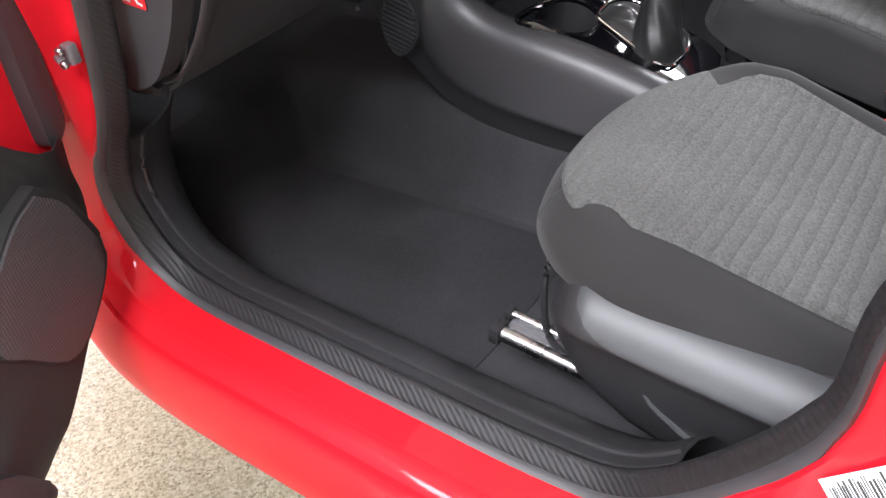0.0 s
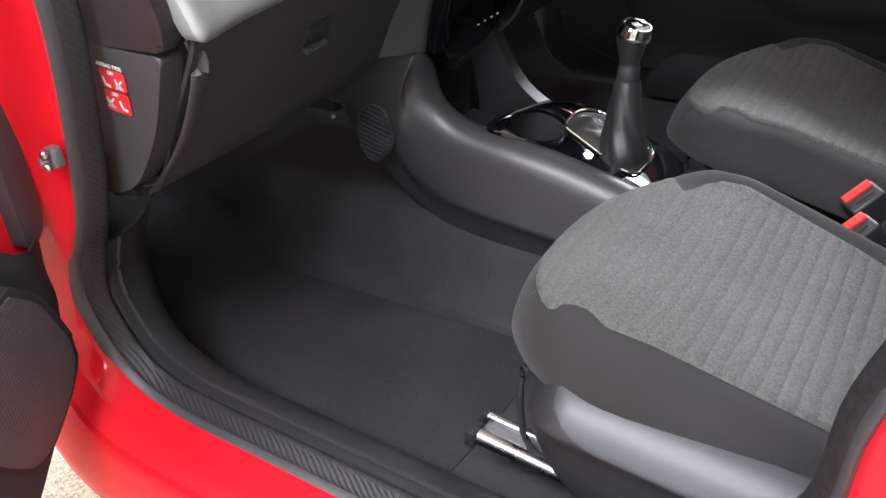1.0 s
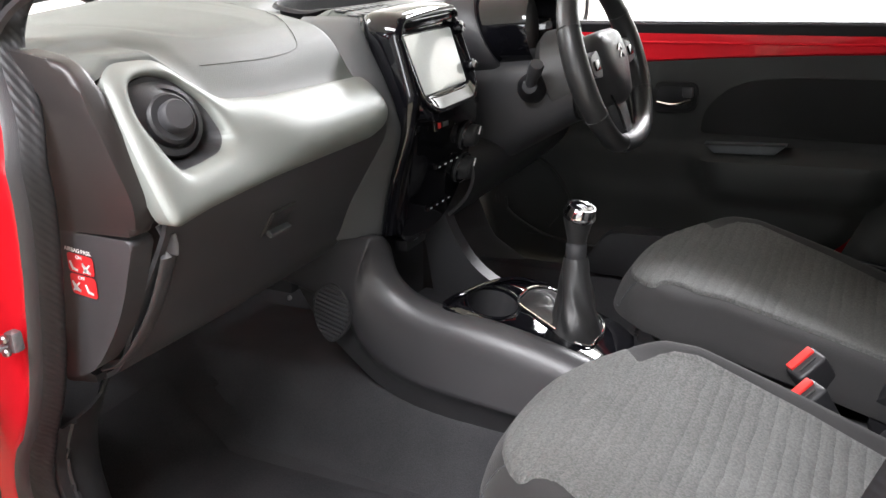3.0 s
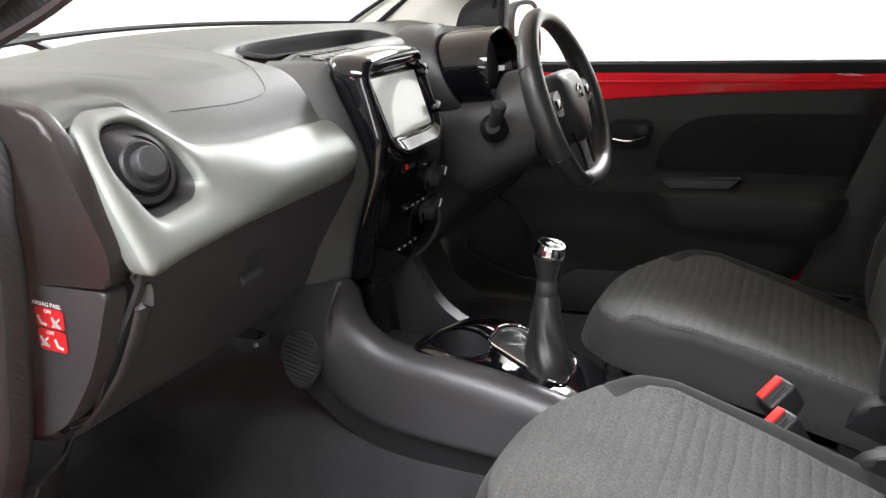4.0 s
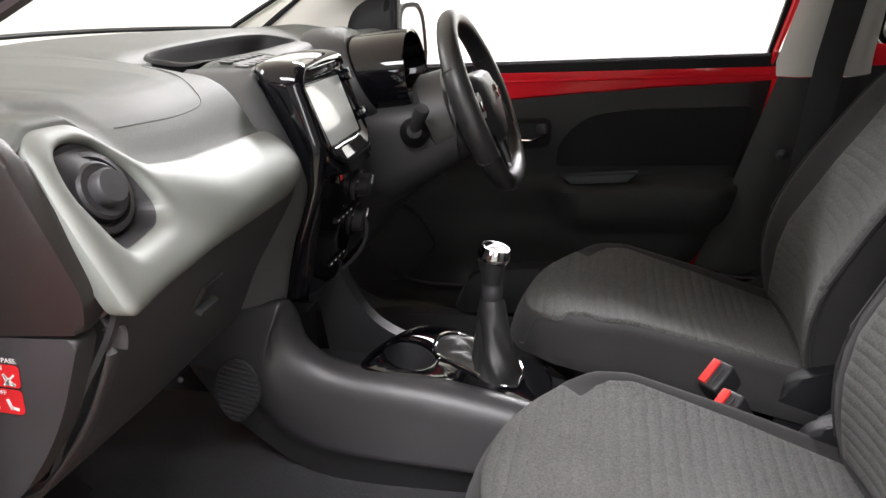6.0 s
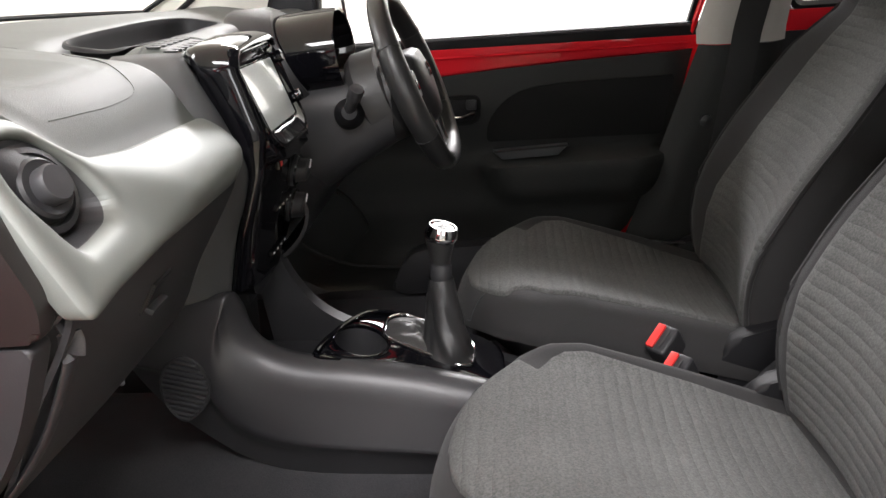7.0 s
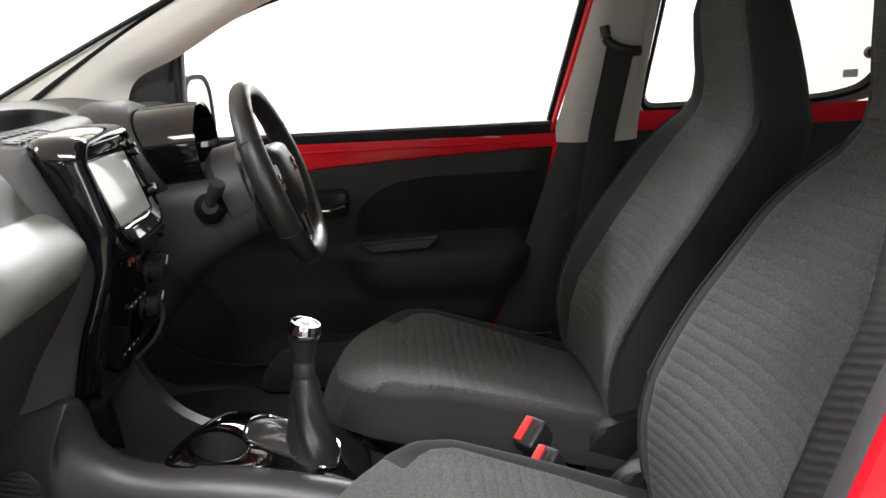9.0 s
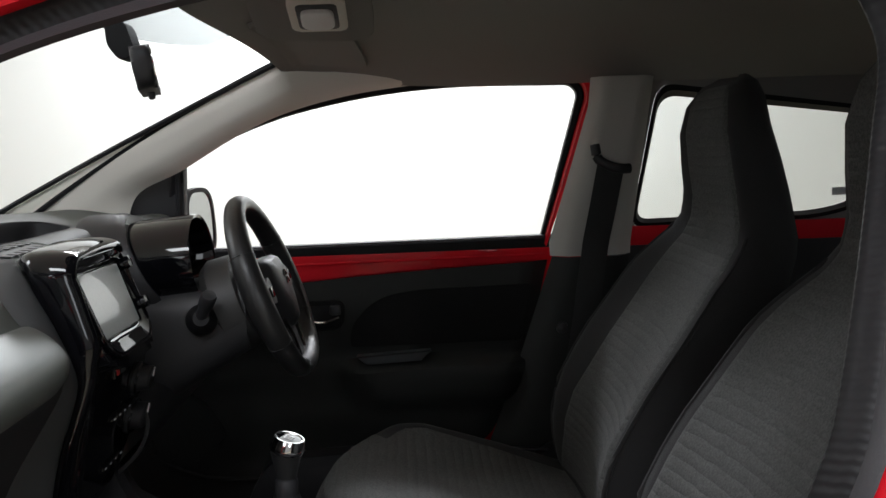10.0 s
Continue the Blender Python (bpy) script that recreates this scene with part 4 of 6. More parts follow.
    po = resample(outer, 300)
    pi = radial(inner, C, [(p[0] - C[0], p[1] - C[1]) for p in po])
    def swell(y, z):
        do, di = edge_distance((y, z), po), edge_distance((y, z), inner)
        w = min(1.0, max(0.0, (y + 0.478) / 0.10))
        w = w * w * (3 - 2 * w)
        ring = 0.012 * (1 - math.exp(-do / 0.007)) * (1 - math.exp(-di / 0.005)) - 0.004 * math.exp(-di / 0.003)
        bar = 0.030 * math.sin(math.pi / 2 * min(1.0, do / 0.041)) ** 0.75
        return ring * (1 - w) + bar * w
    steps = [0.0, 0.012, 0.03, 0.05, 0.08, 0.12, 0.17, 0.22, 0.28, 0.34, 0.40, 0.46, 0.52, 0.58, 0.64, 0.70, 0.76, 0.82, 0.87, 0.91, 0.95, 0.975, 1.0]
    rows = [[(PLANE(z) - 0.020, y, z) for y, z in po]]
    for u in steps:
        rows.append([(PLANE(z) + swell(y, z), y, z) for y, z in [(a[0] + (b[0] - a[0]) * u, a[1] + (b[1] - a[1]) * u) for a, b in zip(po, pi)]])
    rows.append([(PLANE(z) - 0.026, y, z) for y, z in pi])
    part("silver_band", grid(rows, loop_u=True), SILVER, t, "satin silver trim band and vent ring", 50)
    # vent
    vh = part("vent_housing", slab(pi, "x", -0.35, -0.315, 0), PLASTIC, t)
    rows = [[(PLANE(z) - 0.004, y, z) for y, z in pi], [(PLANE(C[1]) - 0.030, C[0] + (y - C[0]) * 0.70, C[1] + (z - C[1]) * 0.70) for y, z in pi]]
    part("vent_funnel", grid(rows, loop_u=True), PLASTIC, t, "black funnel behind the vent")
    m = facing((-0.300, -0.540, 0.973), (1, -0.18, 0.42))
    v = part("air_vent", lathe([(0.0, -0.012), (0.040, -0.012), (0.043, -0.004), (0.041, 0.004), (0.035, 0.006), (0.033, 0.0), (0.030, 0.0), (0.029, 0.010), (0.026, 0.013), (0.020, 0.012), (0.0, 0.012)], m, 36), PLASTIC, t, "round black swivelling air vent")
    part("vent_knob", lathe([(0.0, 0.010), (0.018, 0.010), (0.0185, 0.022), (0.016, 0.026), (0.0, 0.027)], m, 30), GREYPL, v, "grey round vent knob")
    # glovebox
    rows = []
    for y in np.linspace(-0.605, -0.128, 30):
        w = lerp([(-0.605, 0.0), (-0.40, 0.006), (-0.15, 0.0)], y)
        rows.append([(x + w, y, z) for x, z in smooth_line([(-0.262, 0.902), (-0.262, 0.880), (-0.280, 0.845), (-0.328, 0.770), (-0.365, 0.700), (-0.40, 0.668), (-0.45, 0.660)], 5)])
    gb = part("glovebox_lid", thicken(grid(rows), 0.006), GREYPL, t, "grained black glovebox lid")
    part("latch_recess", block((-0.2870, -0.388, 0.812), (0.003, 0.050, 0.044), 0.001, pose(0, 0, 0, 0, 33, 0)), INK, gb)
    part("latch_plate", block((-0.2846, -0.388, 0.813), (0.003, 0.043, 0.036), 0.001, pose(0, 0, 0, 0, 33, 0)), PLASTIC, gb)
    part("latch", block((-0.2885, -0.388, 0.797), (0.011, 0.043, 0.008), 0.003, pose(0, 0, 0, 0, 31, 0)), SEATTRIM, gb, "grey glovebox latch lip")
    part("under_panel", slab([(-0.45, 0.655), (-0.40, 0.663), (-0.40, 0.672), (-0.80, 0.80), (-0.80, 0.78)], "y", -0.62, 0.62, 0), PLASTIC, t)
    # end panels
    part("end_cap", slab(fillet([(-0.63, 1.045), (-0.42, 1.062), (-0.322, 1.048), (-0.262, 0.905), (-0.268, 0.872), (-0.50, 0.862), (-0.62, 0.90)], [0.02, 0.02, 0.03, 0.02, 0.01, 0.01, 0.02]), "y", -0.638, -0.612, 0.008, 3), CAP, t, "dark brown-black side cap")
    part("lower_end", slab(fillet([(-0.56, 0.868), (-0.277, 0.866), (-0.315, 0.77), (-0.375, 0.692), (-0.43, 0.668), (-0.58, 0.72)], [0.01, 0.01, 0.05, 0.05, 0.05, 0.02]), "y", -0.636, -0.604, 0.010, 3), GREYPL, t)
    part("edge_strip", tube(smooth_line([(-0.276, -0.594, 0.874), (-0.270, -0.592, 0.852), (-0.284, -0.592, 0.815), (-0.318, -0.595, 0.752), (-0.368, -0.598, 0.692), (-0.40, -0.60, 0.676)], 6), 0.0125, 12, False, 0.32), GREYPL, t)
    # driver side lower dash and centre tower side
    rows = [[(x, y, z) for x, z in smooth_line([(-0.33, 1.02), (-0.30, 0.95), (-0.30, 0.80), (-0.34, 0.70), (-0.42, 0.64), (-0.60, 0.66)], 5)] for y in np.linspace(-0.11, 0.64, 24)]
    part("lower_dash", thicken(grid(rows), 0.006), PLASTIC, t)
    inner_edge = [(-0.322, -0.110, 1.041), (-0.318, -0.116, 1.034), (-0.306, -0.120, 1.014), (-0.292, -0.121, 0.985), (-0.275, -0.121, 0.95), (-0.256, -0.121, 0.90), (-0.252, -0.121, 0.868), (-0.263, -0.121, 0.83), (-0.278, -0.120, 0.795), (-0.292, -0.118, 0.75), (-0.307, -0.112, 0.695)]
    outer_edge = [(-0.410, -0.128, 1.044), (-0.384, -0.150, 1.037), (-0.345, -0.166, 1.018), (-0.312, -0.176, 0.985), (-0.288, -0.182, 0.95), (-0.268, -0.184, 0.90), (-0.274, -0.182, 0.868), (-0.294, -0.180, 0.83), (-0.318, -0.178, 0.795), (-0.344, -0.176, 0.75), (-0.374, -0.174, 0.695)]
    rows = []
    for a, b in zip(smooth_line(inner_edge, 4), smooth_line(outer_edge, 4)):
        a, b = Vector(a), Vector(b)
        row = [(a.x - 0.004, a.y + 0.010, a.z - 0.004)]
        for u in np.linspace(0, 1, 9):
            p = a.lerp(b, u)
            s = math.sin(math.pi * u) * 0.006
            row.append((p.x + s, p.y - s * 0.6, p.z + s * 0.3))
        row.append((b.x - 0.03, b.y - 0.004, b.z - 0.020))
        rows.append(row)
    part("tower_side", thicken(grid(rows), 0.003), TOWER, t, "charcoal plastic side of the centre tower", 60)
    return t


CAP = surface("dark brown black plastic", (0.019, 0.016, 0.0155), 0.42, 0, 0.3, 900, 0.1, 5)
dash = dashboard()


def airbag_label():
    """Red warning label with printed words and bars on the end of the dash."""
    t = thing("airbag_label", (-0.365, -0.649, 0.815), "red airbag warning label on the end of the dashboard", "label")
    m = Matrix.Translation((-0.364, -0.6375, 0.815)) @ Euler((radians(90), 0, 0)).to_matrix().to_4x4() @ pose(0, 0, 0, 0, 0, -4)
    def plate(u0, u1, v0, v1, h, r=0.0):
        bm = slab(fillet([(u0, v0), (u1, v0), (u1, v1), (u0, v1)], r, 3), "z", h, h + 0.0005)
        bmesh.ops.transform(bm, matrix=m, verts=bm.verts)
        return bm
    part("upper_field", plate(-0.019, 0.021, 0.003, 0.026, 0.0, 0.005), STICKER, t)
    part("lower_field", plate(-0.019, 0.021, -0.024, 0.001, 0.0, 0.005), STICKER, t)
    for txt, v, s in (("AIRBAG PASS.", 0.0305, 0.0068), ("ON", 0.0225, 0.0062), ("OFF", -0.0025, 0.0062)):
        lettering(txt, s, m @ pose(0.0, v, 0.0012), WHITE, t)
    def stroke(u, v, w, h, a):
        bm = block((0, 0, 0.0011), (w, h, 0.0004), 0)
        bmesh.ops.transform(bm, matrix=m @ pose(u, v, 0, 0, 0, a), verts=bm.verts)
        return bm
    for u, v in ((-0.010, 0.011), (0.010, 0.011), (-0.010, -0.014), (0.010, -0.014)):
        part("pictogram", join(stroke(u - 0.003, v, 0.003, 0.011, 20), stroke(u + 0.002, v - 0.004, 0.008, 0.003, -10)), WHITE, t)
    for u, v in ((0.010, 0.011), (-0.010, -0.014)):
        part("cross", join(stroke(u, v, 0.002, 0.016, 45), stroke(u, v, 0.002, 0.016, -45)), WHITE, t)


airbag_label()

# ---------- centre stack ----------
def centre_stack():
    t = thing("centre_stack", (-0.26, 0.01, 0.66), "piano black centre stack with touch screen and heater knobs", "centre stack")
    A = Matrix.Translation((-0.237, -0.018, 0.958)) @ Euler((radians(90), 0, radians(90))).to_matrix().to_4x4() @ pose(0, 0, 0, -19, 0, 0)
    def plate(out, z0, z1, bev, seg=3):
        bm = slab(out, "z", z0, z1, bev, seg)
        bmesh.ops.transform(bm, matrix=A, verts=bm.verts)
        return bm
    shell = fillet([(-0.098, 0.080), (-0.098, -0.02), (-0.088, -0.068), (-0.055, -0.084), (0.078, -0.084), (0.098, -0.062), (0.100, 0.055), (0.080, 0.088)], [0.02, 0.04, 0.03, 0.02, 0.02, 0.03, 0.03, 0.03], 5)
    part("screen_surround", plate(shell, -0.050, 0.004, 0.010, 4), GLOSS, t, "piano black screen surround")
    # glossy arch: up the side of the tower and over the screen
    sides = [(0.695, -0.306, -0.284), (0.75, -0.291, -0.270), (0.80, -0.274, -0.256), (0.868, -0.252, -0.232), (0.90, -0.256, -0.225), (0.925, -0.263, -0.221), (0.96, -0.276, -0.229), (0.996, -0.290, -0.238), (1.012, -0.299, -0.243)]
    spine = [(-0.126 + 0.012 * max(0.0, 0.80 - z) / 0.1, z, r, f, -1.0, 0.0) for z, r, f in [tuple(v) for v in smooth_line(sides, 4)]]
    for k in range(1, 9):
        a = math.pi / 2 * k / 8
        spine.append((-0.126 + 0.036 * (1 - math.cos(a)), 1.012 + 0.036 * math.sin(a), -0.299 - 0.022 * k / 8, -0.243 - 0.002 * k / 8, -math.cos(a), math.sin(a)))
    for y in np.linspace(-0.06, 0.062, 9):
        spine.append((y, 1.048 + 0.004 * (1 - (y / 0.09) ** 2), -0.321, -0.245, 0.0, 1.0))
    for k in range(1, 5):
        a = math.pi / 2 * k / 4
        spine.append((0.062 + 0.024 * math.sin(a), 1.050 - 0.024 * (1 - math.cos(a)), -0.321 + 0.02 * k / 4, -0.245, math.sin(a), math.cos(a)))
    rows = []
    for y, z, r, f, ny, nz in spine:
        row = []
        for u, d in ((-0.10, -0.014), (0.0, -0.004), (0.15, 0.0), (0.45, 0.0015), (0.72, 0.0), (0.90, -0.004), (0.98, -0.009), (0.99, -0.013), (0.90, -0.017), (0.4, -0.018)):
            x = r + (f - r) * u
            row.append((x, y + ny * d, z + nz * d))
        rows.append(row)
    part("arch", grid(rows), GLOSS, t, "glossy black arch over the screen", 70)
    rimpts = fillet([(-0.094, 0.074), (-0.088, -0.040), (-0.062, -0.066), (0.072, -0.066), (0.092, -0.044), (0.092, 0.062), (0.078, 0.074)], [0.014, 0.04, 0.03, 0.03, 0.03, 0.02, 0.014], 6)
    inner_pts = [(-0.084, 0.058), (-0.078, -0.037), (0.068, -0.037), (0.070, 0.056)]
    fan = [(math.cos(2 * math.pi * k / 72), math.sin(2 * math.pi * k / 72)) for k in range(72)]
    ro, ri = radial(rimpts, (-0.003, 0), fan), radial(fillet(inner_pts, 0.006, 4), (-0.003, 0), fan)
    bm = grid([[(a[0] + (b[0] - a[0]) * u, a[1] + (b[1] - a[1]) * u, h) for a, b in zip(ro, ri)] for u, h in ((-0.10, 0.002), (-0.06, 0.008), (0.0, 0.011), (0.12, 0.010), (0.6, 0.0055), (0.97, 0.005), (1.0, 0.002))], loop_u=True)
    bmesh.ops.transform(bm, matrix=A, verts=bm.verts)
    part("bezel", bm, GLOSS, t, "raised piano black bezel", 80)
    bm = tube([(p[0] * 1.03, p[1] * 1.03, 0.0095) for p in rimpts], 0.0014, 6, True)
    bmesh.ops.transform(bm, matrix=A, verts=bm.verts)
    part("bezel_line", bm, BEZEL, t, "fine dark chrome line")
    scr = part("screen", plate(fillet([(-0.084, 0.057), (-0.078, -0.037), (0.066, -0.037), (0.070, 0.055)], 0.004, 3), 0.003, 0.006, 0.001, 1), SCREEN, t, "blank touch screen, pale with a painted white reflection")
    for k in range(3):
        part("key_mark", plate([(-0.03 + k * 0.03, 0.063), (-0.010 + k * 0.03, 0.063), (-0.010 + k * 0.03, 0.067), (-0.03 + k * 0.03, 0.067)], 0.004, 0.0055, 0), SEATTRIM, t)
    for v in (0.050, -0.015):
        kn = A @ Matrix.Translation((0.084, v, 0.006))
        part("screen_knob", lathe([(0.0, 0), (0.008, 0), (0.008, 0.006), (0.0098, 0.008), (0.0094, 0.015), (0.0, 0.016)], kn, 18), GLOSS, t, "small black round knob")
    # lower module, raked back towards its foot
    def rake(bm):
        for v in bm.verts:
            v.co.x -= 0.26 * max(0.0, 0.868 - v.co.z)
        return bm
    low = fillet([(-0.104, 0.885), (0.118, 0.885), (0.122, 0.74), (0.070, 0.672), (-0.060, 0.660), (-0.104, 0.70)], [0.02, 0.02, 0.05, 0.03, 0.03, 0.03], 5)
    part("heater_panel", rake(slab(low, "x", -0.300, -0.234, 0.010, 3)), GLOSS, t, "piano black heater panel")
    hz = part("hazard_button", block((-0.2305, -0.030, 0.868), (0.008, 0.046, 0.018), 0.003), GLOSS, t)
    part("hazard_mark", block((-0.2260, -0.042, 0.868), (0.001, 0.010, 0.009), 0), BUCKLE_RED, hz, "red hazard triangle")
    part("button_cap", block((-0.2260, -0.022, 0.868), (0.001, 0.020, 0.010), 0), SEATTRIM, hz)
    for z, r, ky in ((0.822, 0.020, 0.092), (0.760, 0.022, 0.100)):
        tilt = facing((-0.232, ky, z), (1, 0, 0.0))
        k = part("heater_knob", rake(lathe([(0.0, -0.004), (r + 0.006, -0.004), (r + 0.006, 0.002), (r, 0.004), (r * 0.95, 0.020), (r * 0.8, 0.023), (0.0, 0.023)], tilt, 28)), PLASTIC, t, "round black heater knob")
        part("knob_ring", rake(lathe([(r + 0.003, 0.001), (r + 0.006, 0.003), (r + 0.004, 0.006), (r + 0.001, 0.005)], tilt, 28, False)), BEZEL, k, "thin dark chrome ring")
        part("pointer", rake(block((-0.2085, ky, z + r * 0.5), (0.002, 0.003, r * 0.7), 0)), WHITE, k)
    for z in (0.787, 0.712):
        for k in range(4):
            part("heater_button", rake(block((-0.2325, -0.002 + 0.022 * k, z), (0.006, 0.016, 0.009), 0.002)), GLOSS, t)
            part("print_mark", rake(block((-0.229, -0.002 + 0.022 * k, z), (0.0008, 0.006, 0.002), 0)), WHITE, t)
    return t


BEZEL = surface("dark chrome", (0.14, 0.14, 0.145), 0.18, 1.0, 0, 300, 0.05, 4)
centre_stack()


def instrument_cluster():
    t = thing("instrument_cluster", (-0.25, 0.31, 0.90), "glossy black instrument pod on the steering column", "instrument cluster")
    ax = Vector((1, 0, 0.07)).normalized()
    c0 = Vector((-0.325, 0.312, 0.975))
    def ringrow(d, ry, rz, slope=0.0):
        c = c0 + ax * d
        back = slope if slope else 0.10 if d > 0.1 else 0.03
        return [(c.x - back * rz * math.sin(a), c.y + ry * math.cos(a), c.z + rz * math.sin(a)) for a in np.linspace(0, 2 * math.pi, 40, endpoint=False)]
    part("pod", grid([ringrow(-0.01, 0.084, 0.070), ringrow(0.03, 0.091, 0.077), ringrow(0.08, 0.093, 0.079), ringrow(0.136, 0.094, 0.079), ringrow(0.143, 0.093, 0.078), ringrow(0.141, 0.088, 0.073), ringrow(0.10, 0.083, 0.069), ringrow(0.085, 0.07, 0.06)], loop_u=True, cap=True), GLOSS, t, "glossy black pod")
    part("collar", grid([ringrow(-0.03, 0.086, 0.072, 0.45), ringrow(-0.025, 0.104, 0.090, 0.45), ringrow(-0.012, 0.109, 0.094, 0.45), ringrow(0.046, 0.107, 0.092, 0.45), ringrow(0.058, 0.101, 0.086, 0.45), ringrow(0.054, 0.084, 0.070, 0.45)], loop_u=True), PLASTIC, t, "matt black collar")
    part("dial", grid([ringrow(0.100, 0.082, 0.067), ringrow(0.101, 0.001, 0.001)], loop_u=True), INK, t)
    part("display", block(c0 + ax * 0.108 + Vector((0, -0.045, -0.005)), (0.003, 0.034, 0.062), 0.002), PAPER, t, "pale display window")
    return t


instrument_cluster()


def steering():
    """Column shroud with stalks, and the wheel."""
    t = thing("steering_column", (-0.2, 0.31, 0.70), "dark grey steering column shroud with control stalks", "steering column")
    rows = []
    for u in np.linspace(0, 1, 14):
        x = -0.30 + 0.205 * u
        cz = 0.845 + 0.045 * u
        hw, hh = 0.098 - 0.012 * u, 0.115 - 0.045 * u
        cz -= 0.03 * (1 - u)
        rows.append([(x, 0.31 + hw * math.copysign(abs(math.cos(a)) ** 0.6, math.cos(a)), cz + hh * math.copysign(abs(math.sin(a)) ** 0.7, math.sin(a))) for a in np.linspace(0, 2 * math.pi, 36, endpoint=False)])
    part("shroud", grid(rows, loop_u=True, cap=True), PLASTIC, t)
    part("spring_housing", lathe([(0.0, -0.07), (0.080, -0.07), (0.090, -0.055), (0.086, -0.012), (0.070, -0.004), (0.0, -0.004)], facing((-0.092, 0.306, 0.912), (0.94, 0, 0.342)), 36), INK, t, "matt black ring behind the wheel")
    knee = [[(x, y, z) for x, z in smooth_line([(-0.30, 0.80), (-0.235, 0.765), (-0.25, 0.70), (-0.33, 0.63)], 5)] for y in np.linspace(0.095, 0.62, 16)]
    part("knee_panel", thicken(grid(knee), 0.006), PLASTIC, t)
    for s in (-1, 1):
        y = 0.31 + s * 0.088
        st = part("stalk_boot", lathe([(0.0, -0.02), (0.027, -0.02), (0.027, -0.002), (0.019, 0.010), (0.0135, 0.020), (0.0, 0.021)], facing((-0.168, y + s * 0.012, 0.889), (0.20, s, 0.3)), 20), RUBBER, t)
        part("stalk", lathe([(0.0, 0.0), (0.0105, 0.0), (0.0105, 0.034), (0.0130, 0.036), (0.0135, 0.056), (0.0115, 0.060), (0.0, 0.061)], facing((-0.168, y + s * 0.020, 0.892), (0.42, s * 0.50, 0.75)), 18), PLASTIC, st, "black control stalk with a ribbed end")
    w = thing("steering_wheel", (-0.055, 0.305, 0.745), "black leather steering wheel with chrome-edged spokes", "steering wheel")
    M = Matrix.Translation((-0.056, 0.305, 0.925)) @ Euler((0, radians(70), 0)).to_matrix().to_4x4()
    # in the wheel's own plane: u to the front-up (-x local), v across, h towards the driver
    R, r = 0.163, 0.0165
    path = []
    for k in range(72):
        a = 2 * math.pi * k / 72
        u, v = R * math.cos(a), R * math.sin(a)
        if u > 0.135:
            u = 0.135 + (u - 0.135) * 0.55
        path.append((u, v, 0.0))
    bm = tube(path, [r + 0.003 * (abs(math.sin(2 * math.pi * k / 72)) ** 6) for k in range(72)], 14, True, 1.15)
    bmesh.ops.transform(bm, matrix=M, verts=bm.verts)
    rim = part("rim", bm, LEATHER, w, "black stitched leather rim")
    low = []
    for k in range(17):
        a = radians(-26 + 52 * k / 16)
        u, v = R * math.cos(a), R * math.sin(a)
        low.append((0.135 + (u - 0.135) * 0.55 if u > 0.135 else u, v, 0.0))
    bm = tube(low, r + 0.0008, 14, False, 1.15)
    bmesh.ops.transform(bm, matrix=M, verts=bm.verts)
    part("rim_insert", bm, GREYPL, rim, "satin grey lower rim insert")
    for a in (62, 118, 242, 298):
        seam = []
        for j in range(13):
            b = 2 * math.pi * j / 12
            rr = R + (r + 0.0022) * math.cos(b)
            seam.append((rr * math.cos(radians(a)), rr * math.sin(radians(a)), (r + 0.0022) * 1.15 * math.sin(b)))
        bm = tube(seam[:-1], 0.0008, 5, True)
        bmesh.ops.transform(bm, matrix=M, verts=bm.verts)
        part("seam", bm, INK, rim)
    def hubshape(scale, h):
        pts = fillet([(-0.058, -0.060), (-0.058, 0.060), (-0.005, 0.078), (0.075, 0.034), (0.082, 0.0), (0.075, -0.034), (-0.005, -0.078)], 0.03, 5)
        return [(p[0] * scale, p[1] * scale, h) for p in pts]
    bm = grid([hubshape(1.0, -0.045), hubshape(1.0, -0.004), hubshape(0.97, 0.010), hubshape(0.85, 0.020), hubshape(0.5, 0.026), hubshape(0.05, 0.027)], loop_u=True, cap=True)
    bmesh.ops.transform(bm, matrix=M, verts=bm.verts)
    part("hub", bm, PLASTIC, w, "dark grey airbag hub")
    for s in (-1, 1):
        bm = block((-0.006, s * 0.112, -0.004), (0.046, 0.090, 0.020), 0.008)
        bmesh.ops.transform(bm, matrix=M, verts=bm.verts)
        sp = part("spoke", bm, PLASTIC, w)
        bm = slab(fillet([(-0.030, s * 0.074), (-0.020, s * 0.122), (0.012, s * 0.128), (0.020, s * 0.082)], 0.012), "z", 0.006, 0.013, 0.002)
        bmesh.ops.transform(bm, matrix=M, verts=bm.verts)
        part("switch_pad", bm, GREYPL, sp, "dark grey switch pad")
        bm = block((-0.004, s * 0.103, 0.015), (0.018, 0.024, 0.004), 0.0015)
        bmesh.ops.transform(bm, matrix=M, verts=bm.verts)
        part("switch", bm, GLOSS, sp)
    bm = slab(fillet([(0.070, -0.026), (0.150, -0.018), (0.150, 0.018), (0.070, 0.026)], 0.008), "z", -0.016, 0.002, 0.005)
    bmesh.ops.transform(bm, matrix=M, verts=bm.verts)
    part("lower_spoke", bm, PLASTIC, w)
    for s in (-1, 1):
        bm = tube([(0.055, s * 0.054, 0.006), (0.090, s * 0.038, 0.006), (0.126, s * 0.028, 0.003)], 0.0022, 6)
        bmesh.ops.transform(bm, matrix=M, verts=bm.verts)
        part("chrome_edge", bm, CHROME, w, "thin chrome spoke edge")
    for d in (-0.020, -0.006):
        bm = join(tube([(d + 0.006, -0.012, 0.0275), (d - 0.004, 0.0, 0.0285)], 0.0020, 6), tube([(d - 0.004, 0.0, 0.0285), (d + 0.006, 0.012, 0.0275)], 0.0020, 6))
